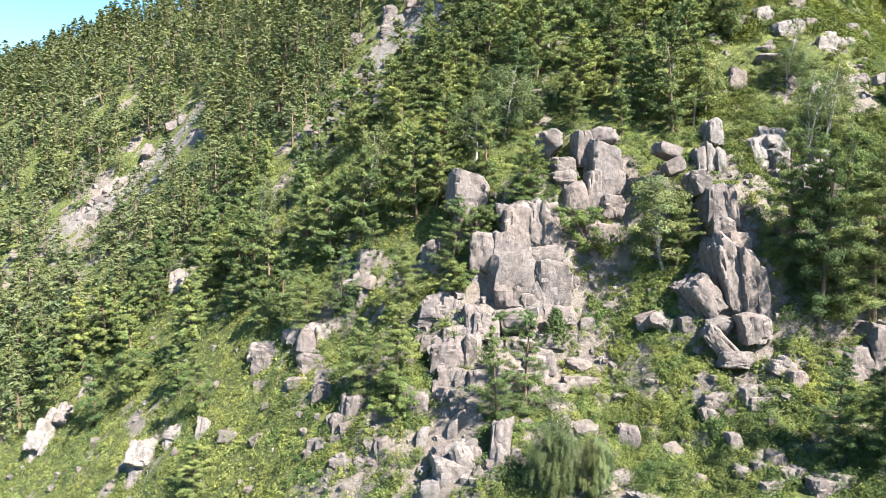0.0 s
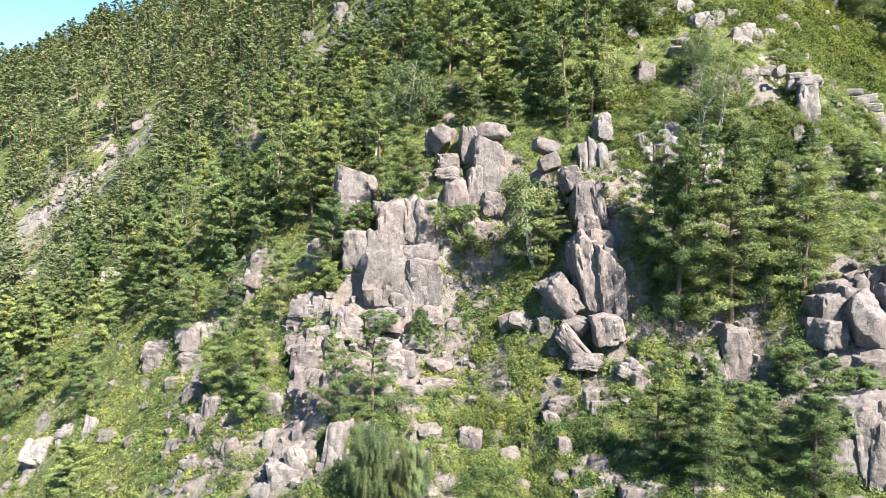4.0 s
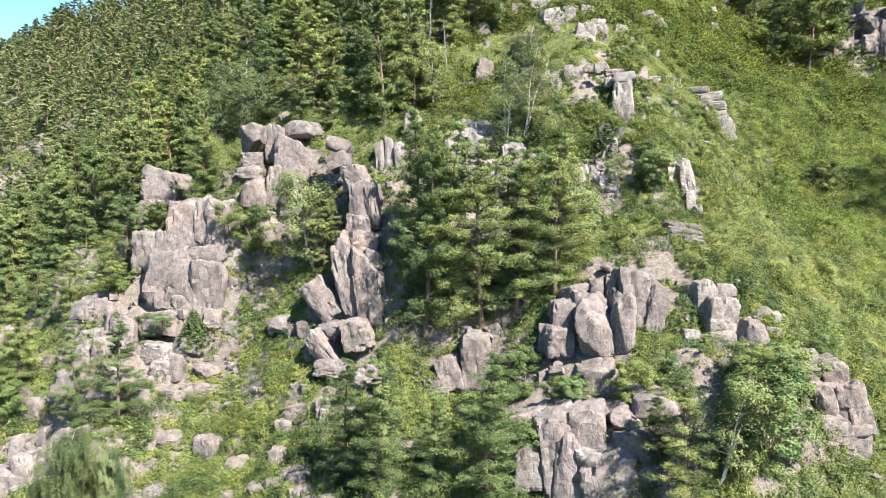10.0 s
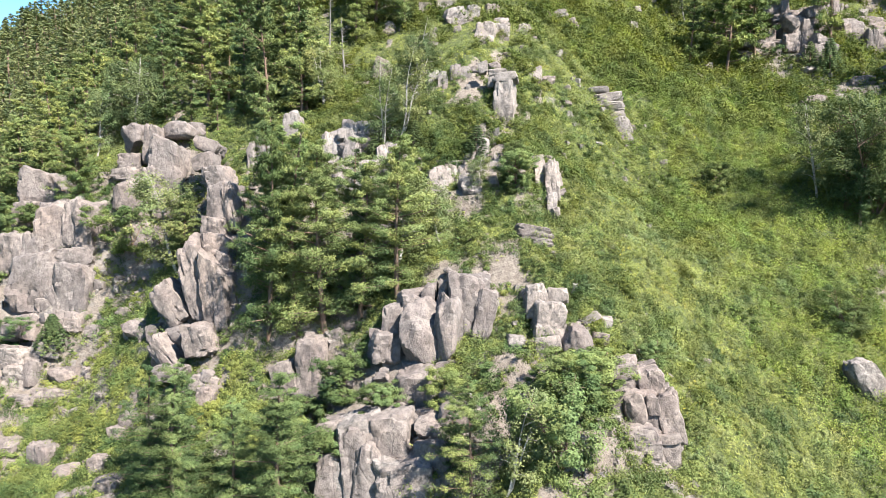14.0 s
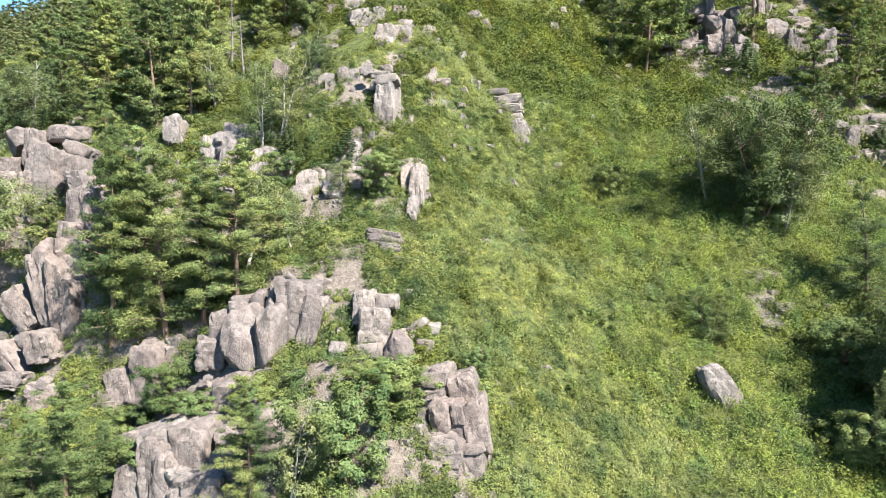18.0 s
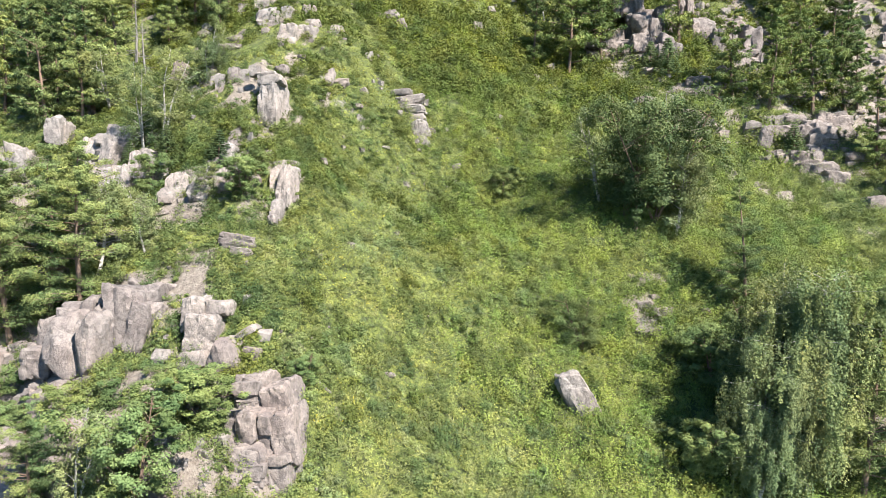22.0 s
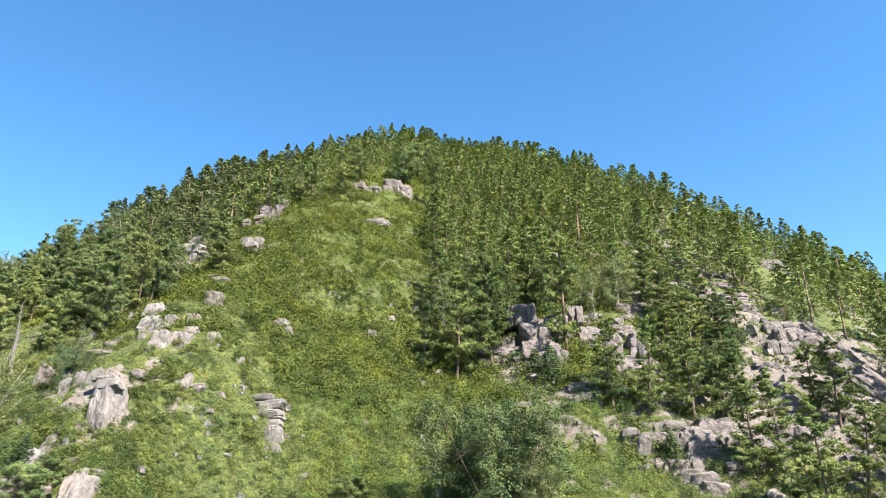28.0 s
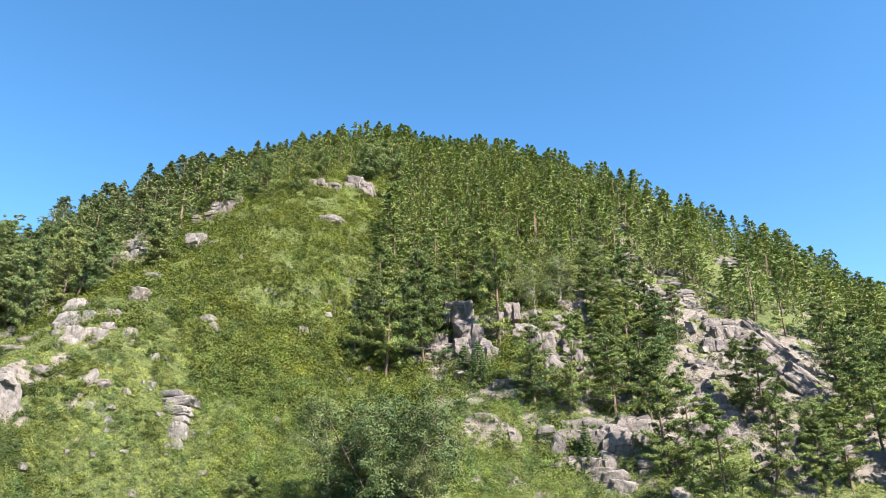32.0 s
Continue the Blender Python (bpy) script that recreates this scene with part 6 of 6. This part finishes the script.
for east, words in ((False, "dense pine forest covering the western hillside, its green greyed for haze"), (True, "dense green pine forest covering the summit and eastern spur")):
    fv, ff, fn, fo = WOODS[east]
    tagged(new("forest_crowns", mesh_from("forest_crowns", np.concatenate(fv), np.concatenate(ff), EASTNEEDLE if east else FARNEEDLE, False, np.concatenate(fn))), words, "forest", "", "stuff")
tagged(new("forest_trunks", mesh_from("forest_trunks", np.concatenate(sv), np.concatenate(sf), PINE_BARK)), "brown trunks of the dense hillside pine forest", "forest trunks", "", "stuff")


# ---- undergrowth ----
def cover(name, label, mat, count, xr, yr, size, tris, seed, power=1.6, keep=None, long=0.14, wide=0.09, rise=0.0):
    """Low mounds of small leaves on the ground, thicker where the camera passes nearer."""
    r = np.random.default_rng(seed)
    x = r.uniform(*xr, count * 3)
    y = yr[0] + (yr[1] - yr[0]) * r.uniform(0, 1, count * 3) ** power
    ok = (bare_ground(x, y) < r.uniform(0.2, 0.7, count * 3)) & (steepness(x, y) < r.uniform(1.1, 2.4, len(x)) + 0.6 * (y > 95))
    ok &= ground_height(x, y) > -22
    if keep is not None:
        ok &= keep(x, y, r)
    x, y = x[ok][:count], y[ok][:count]
    grow = size * r.uniform(0.5, 1.55, len(x))
    c = np.stack([x, y, ground_height(x, y) + (0.4 if rise == 0 else 0.15) * grow], -1)
    v, f, nrm = blades(r, c, grow, tris, long, wide, 0.9, 1.05 if rise == 0 else 0.7, np.tile((0, 0, rise), (len(x), 1)), 0.6, 0.0, 0.05 if rise == 0 else 0.5)
    tagged(new(name, mesh_from(name, v, f, mat, False, nrm)), label, name.replace("_", " "), "", "stuff")


def bushes(name, label, mat, count, xr, yr, size, leaves, seed, keep=None, leaf=0.115, bare=0.9):
    """Low rounded shrubs of many leaves."""
    r = np.random.default_rng(seed)
    x, y = r.uniform(*xr, count * 3), yr[0] + (yr[1] - yr[0]) * r.uniform(0, 1, count * 3) ** 1.3
    ok = (bare_ground(x, y) < bare) & (ground_height(x, y) > -22)
    if keep is not None:
        ok &= keep(x, y, r)
    x, y = x[ok][:count], y[ok][:count]
    s = size * r.uniform(0.5, 1.35, len(x))
    c, sp = [], []
    for k in range(4):
        dx, dy = r.normal(0, 0.45, len(x)) * s, r.normal(0, 0.45, len(x)) * s
        c.append(np.stack([x + dx, y + dy, ground_height(x + dx, y + dy) + s * r.uniform(0.15, 0.6, len(x))], -1))
        sp.append(s * r.uniform(0.4, 0.7, len(x)))
    v, f, nrm = blades(r, np.concatenate(c), np.concatenate(sp), int(leaves * 1.8), leaf, leaf * 0.65, 0.4, 0.75, None, 0.5, 0.0, 0.1)
    tagged(new(name, mesh_from(name, v, f, mat, False, nrm)), label, "shrubs", "", "stuff")


def patchy(cut, seed, scale=6.0):
    return lambda x, y, r: wave(x / scale, y / scale, seed) + 0.5 * wave(x / 2.1, y / 2.1, seed + 1) > cut + r.uniform(-0.3, 0.3, len(x))


cover("meadow_grass", "bright green grass and herbs covering the slope", HERB, 10000, (-60, 128), (36, 118), 0.6, 44, 500)
cover("short_grass", "short green grass between the herbs of the meadow", HERB, 30000, (44, 100), (36, 104), 0.26, 10, 509, 1.2, None, 0.22, 0.05, 1.2)
cover("slope_grass", "short green grass of the stony western slope", HERB, 22000, (-62, 46), (38, 104), 0.26, 10, 522, 1.2, None, 0.22, 0.055, 1.2)
cover("gully_meadow", "thick bright green leafy herbs of the gully meadow", NETTLE, 6500, (52, 98), (36, 92), 0.72, 70, 504, 1.25, lambda x, y, r: x + 0.25 * (y - 60) + 5 * wave(x / 7, y / 7, 90) > r.uniform(61, 69, len(x)), 0.14, 0.09)
cover("pale_grass", "pale yellow-green tussocks of long grass in the meadow", STRAW, 3000, (48, 96), (36, 100), 0.34, 24, 506, 1.2, lambda x, y, r: (x + 0.25 * (y - 60) + 8 * wave(x / 7, y / 7, 90) < r.uniform(60, 74, len(x))) & patchy(-0.3, 80, 3.0)(x, y, r), 0.36, 0.04, 1.6)
cover("west_meadow", "bright yellow-green grass of the western slope", HERB, 6000, (-66, 2), (44, 112), 0.42, 30, 505, 1.2)
cover("west_tussocks", "pale grass tussocks on the western slope", STRAW, 2200, (-66, 30), (44, 100), 0.3, 18, 507, 1.2, patchy(0.0, 82, 5.0), 0.4, 0.04, 1.6)
cover("upper_meadow", "green grass and herbs of the upper meadow", UPPER, 13000, (20, 115), (92, 215), 0.95, 32, 501, 1.2, None, 0.25, 0.15)
cover("upper_tussocks", "bright green grass streaks in the upper meadow", NETTLE, 3000, (34, 80), (92, 205), 0.75, 24, 508, 1.2, lambda x, y, r: patchy(0.75 - 1.1 * np.exp(-((x - 64.5 + 0.05 * (y - 110)) / 5) ** 2), 84, 6.0)(x, y, r), 0.4, 0.1, 1.0)
cover("west_undergrowth", "low green undergrowth of the western slope", HERB, 6000, (-130, 10), (50, 190), 0.7, 15, 502, 1.2, None, 0.3, 0.16)
cover("yellow_flowers", "small yellow flowers scattered over the meadow", FLOWER, 1500, (50, 86), (46, 84), 0.3, 6, 503, 1.0, lambda x, y, r: patchy(0.75 - 0.9 * np.exp(-((x - 64) / 9) ** 2 - ((y - 69) / 10) ** 2), 60, 4.0)(x, y, r), 0.13, 0.09)
bushes("low_shrubs", "low dark green shrubs on the rocky slope", LEAF, 2000, (-60, 125), (38, 105), 0.95, 40, 510, lambda x, y, r: patchy(-0.25, 62)(x, y, r) & ((x > 6) | (r.random(len(x)) < 0.5)))
bushes("crag_shrubs", "green shrubs rooted between the crags", LEAF, 1700, (-28, 54), (40, 76), 0.85, 36, 514, lambda x, y, r: (rockiness(x, y) > r.uniform(0.2, 0.8, len(x))) & ((x > 0) | (r.random(len(x)) < 0.65)))
bushes("hollow_shrubs", "fresh green shrubs filling the hollows between the crags", LEAF, 520, (10, 32), (47, 66), 0.8, 40, 524, None, 0.115, 2.0)
bushes("crag_herbs", "yellowish herbs between the crags", HERB, 1300, (-28, 54), (40, 80), 0.5, 24, 515, lambda x, y, r: rockiness(x, y) > r.uniform(0.1, 0.7, len(x)))
bushes("meadow_shrubs", "rounded green shrubs dotted over the meadow", LEAF, 900, (48, 98), (38, 100), 0.9, 44, 516, patchy(0.05, 70, 4.0))
bushes("dark_bushes", "dark green rounded bushes standing in the meadow", SHRUB, 170, (46, 92), (42, 96), 1.1, 80, 521, patchy(-0.1, 76, 8.0), 0.14)
bushes("grey_herbs", "tall grey-green herbs in the meadow", BIRCH_LEAF, 420, (50, 96), (38, 96), 0.8, 36, 523, patchy(0.1, 86, 5.0))
bushes("tall_herbs", "tall yellow-green herbs in the meadow", HERB, 800, (50, 98), (38, 100), 0.6, 30, 517, patchy(-0.1, 72, 7.0))
bushes("pale_shrubs", "pale green leafy shrubs on the slope", BIRCH_LEAF, 600, (-45, 125), (38, 110), 0.8, 44, 511, patchy(0.35, 64))
bushes("upper_shrubs", "green shrubs of the upper meadow", SHRUB, 2700, (36, 100), (86, 205), 1.5, 22, 512, patchy(-0.05, 66, 4.0), 0.26)
bushes("bank_shrubs", "bright green bushes on the grassy bank", LEAF, 520, (80, 108), (66, 104), 1.15, 34, 520)
bushes("spur_shrubs", "green undergrowth between the ledges of the wooded spur", SHRUB, 900, (104, 165), (72, 150), 1.0, 24, 518)
bushes("terrace_shrubs", "green shrubs between the stones of the terrace", SHRUB, 1500, (28, 70), (64, 112), 0.85, 30, 519, patchy(-0.1, 74, 4.0), 0.15)
bushes("gully_thicket", "dense green thicket filling the gully", LEAF, 260, (80, 108), (62, 90), 1.3, 60, 513)


# ---- loose stones ----
def rubble(name, label, count, xr, yr, sizes, seed, single=0):
    """Angular stones bedded in the bare ground."""
    r = np.random.default_rng(seed)
    x, y = r.uniform(*xr, count * 12), yr[0] + (yr[1] - yr[0]) * r.uniform(0, 1, count * 12) ** 1.2
    ok = (bare_ground(x, y) + 0.6 * (steepness(x, y) > 1.15) > r.uniform(0.3, 1.5, len(x))) & (ground_height(x, y) > -22)
    x, y = x[ok][:count], y[ok][:count]
    s = sizes[0] + (sizes[1] - sizes[0]) * r.uniform(0, 1, len(x)) ** 3
    order = np.argsort(-s)
    for i in order[:single]:
        ob = new("stone", SMALL[int(r.integers(len(SMALL)))])
        ob.matrix_basis = pose(x[i], y[i], float(ground_height(x[i], y[i])) + 0.1 * s[i], r.normal(0, 12), r.normal(0, 12), r.uniform(0, 360)) @ Matrix.Diagonal((s[i] * r.uniform(0.4, 0.6), s[i] * r.uniform(0.35, 0.5), s[i] * r.uniform(0.25, 0.45), 1))
        tagged(ob, "loose angular granite stone lying on the slope", "stone", "loose stones on the slope")
    x, y, s = x[order[single:]], y[order[single:]], s[order[single:]]
    cube = np.array([(a, b, c) for a in (-1, 1) for b in (-1, 1) for c in (-1, 1)], float)
    tris = np.array([(0, 1, 3), (0, 3, 2), (4, 6, 7), (4, 7, 5), (0, 4, 5), (0, 5, 1), (2, 3, 7), (2, 7, 6), (0, 2, 6), (0, 6, 4), (1, 5, 7), (1, 7, 3)])
    k = len(x)
    v = cube[None] * r.uniform(0.45, 1.0, (k, 1, 3)) + r.normal(0, 0.2, (k, 8, 3))
    a = r.uniform(0, 6.28, k)
    ca, sa = np.cos(a)[:, None], np.sin(a)[:, None]
    v = np.stack([v[..., 0] * ca - v[..., 1] * sa, v[..., 0] * sa + v[..., 1] * ca, v[..., 2]], -1) * s[:, None, None] * 0.5
    v += np.stack([x, y, ground_height(x, y) + 0.12 * s], -1)[:, None]
    f = tris[None] + 8 * np.arange(k)[:, None, None]
    tagged(new(name, mesh_from(name, v.reshape(-1, 3), f.reshape(-1, 3), PALE)), label, "stones", "", "stuff")


rubble("loose_stones", "pale angular granite stones scattered over the slope", 3600, (-60, 128), (40, 112), (0.15, 0.85), 600, 200)
rubble("high_stones", "pale granite stones of the upper slopes", 420, (-110, 130), (100, 185), (0.3, 1.6), 601)


# ---- a fallen trunk on the meadow's edge ----
log_a, log_b = LOG_ENDS
v, f = tube([np.array(log_a) + (0, 0, 0.25), (np.array(log_a) + log_b) / 2 + (0, 0, 0.3), np.array(log_b) + (0, 0, 0.2)], (0.16, 0.14, 0.08), 8)
tagged(new("fallen_log", mesh_from("fallen_log", v, f, DEAD_WOOD, True)), "bare grey fallen tree trunk lying on the grass", "log")
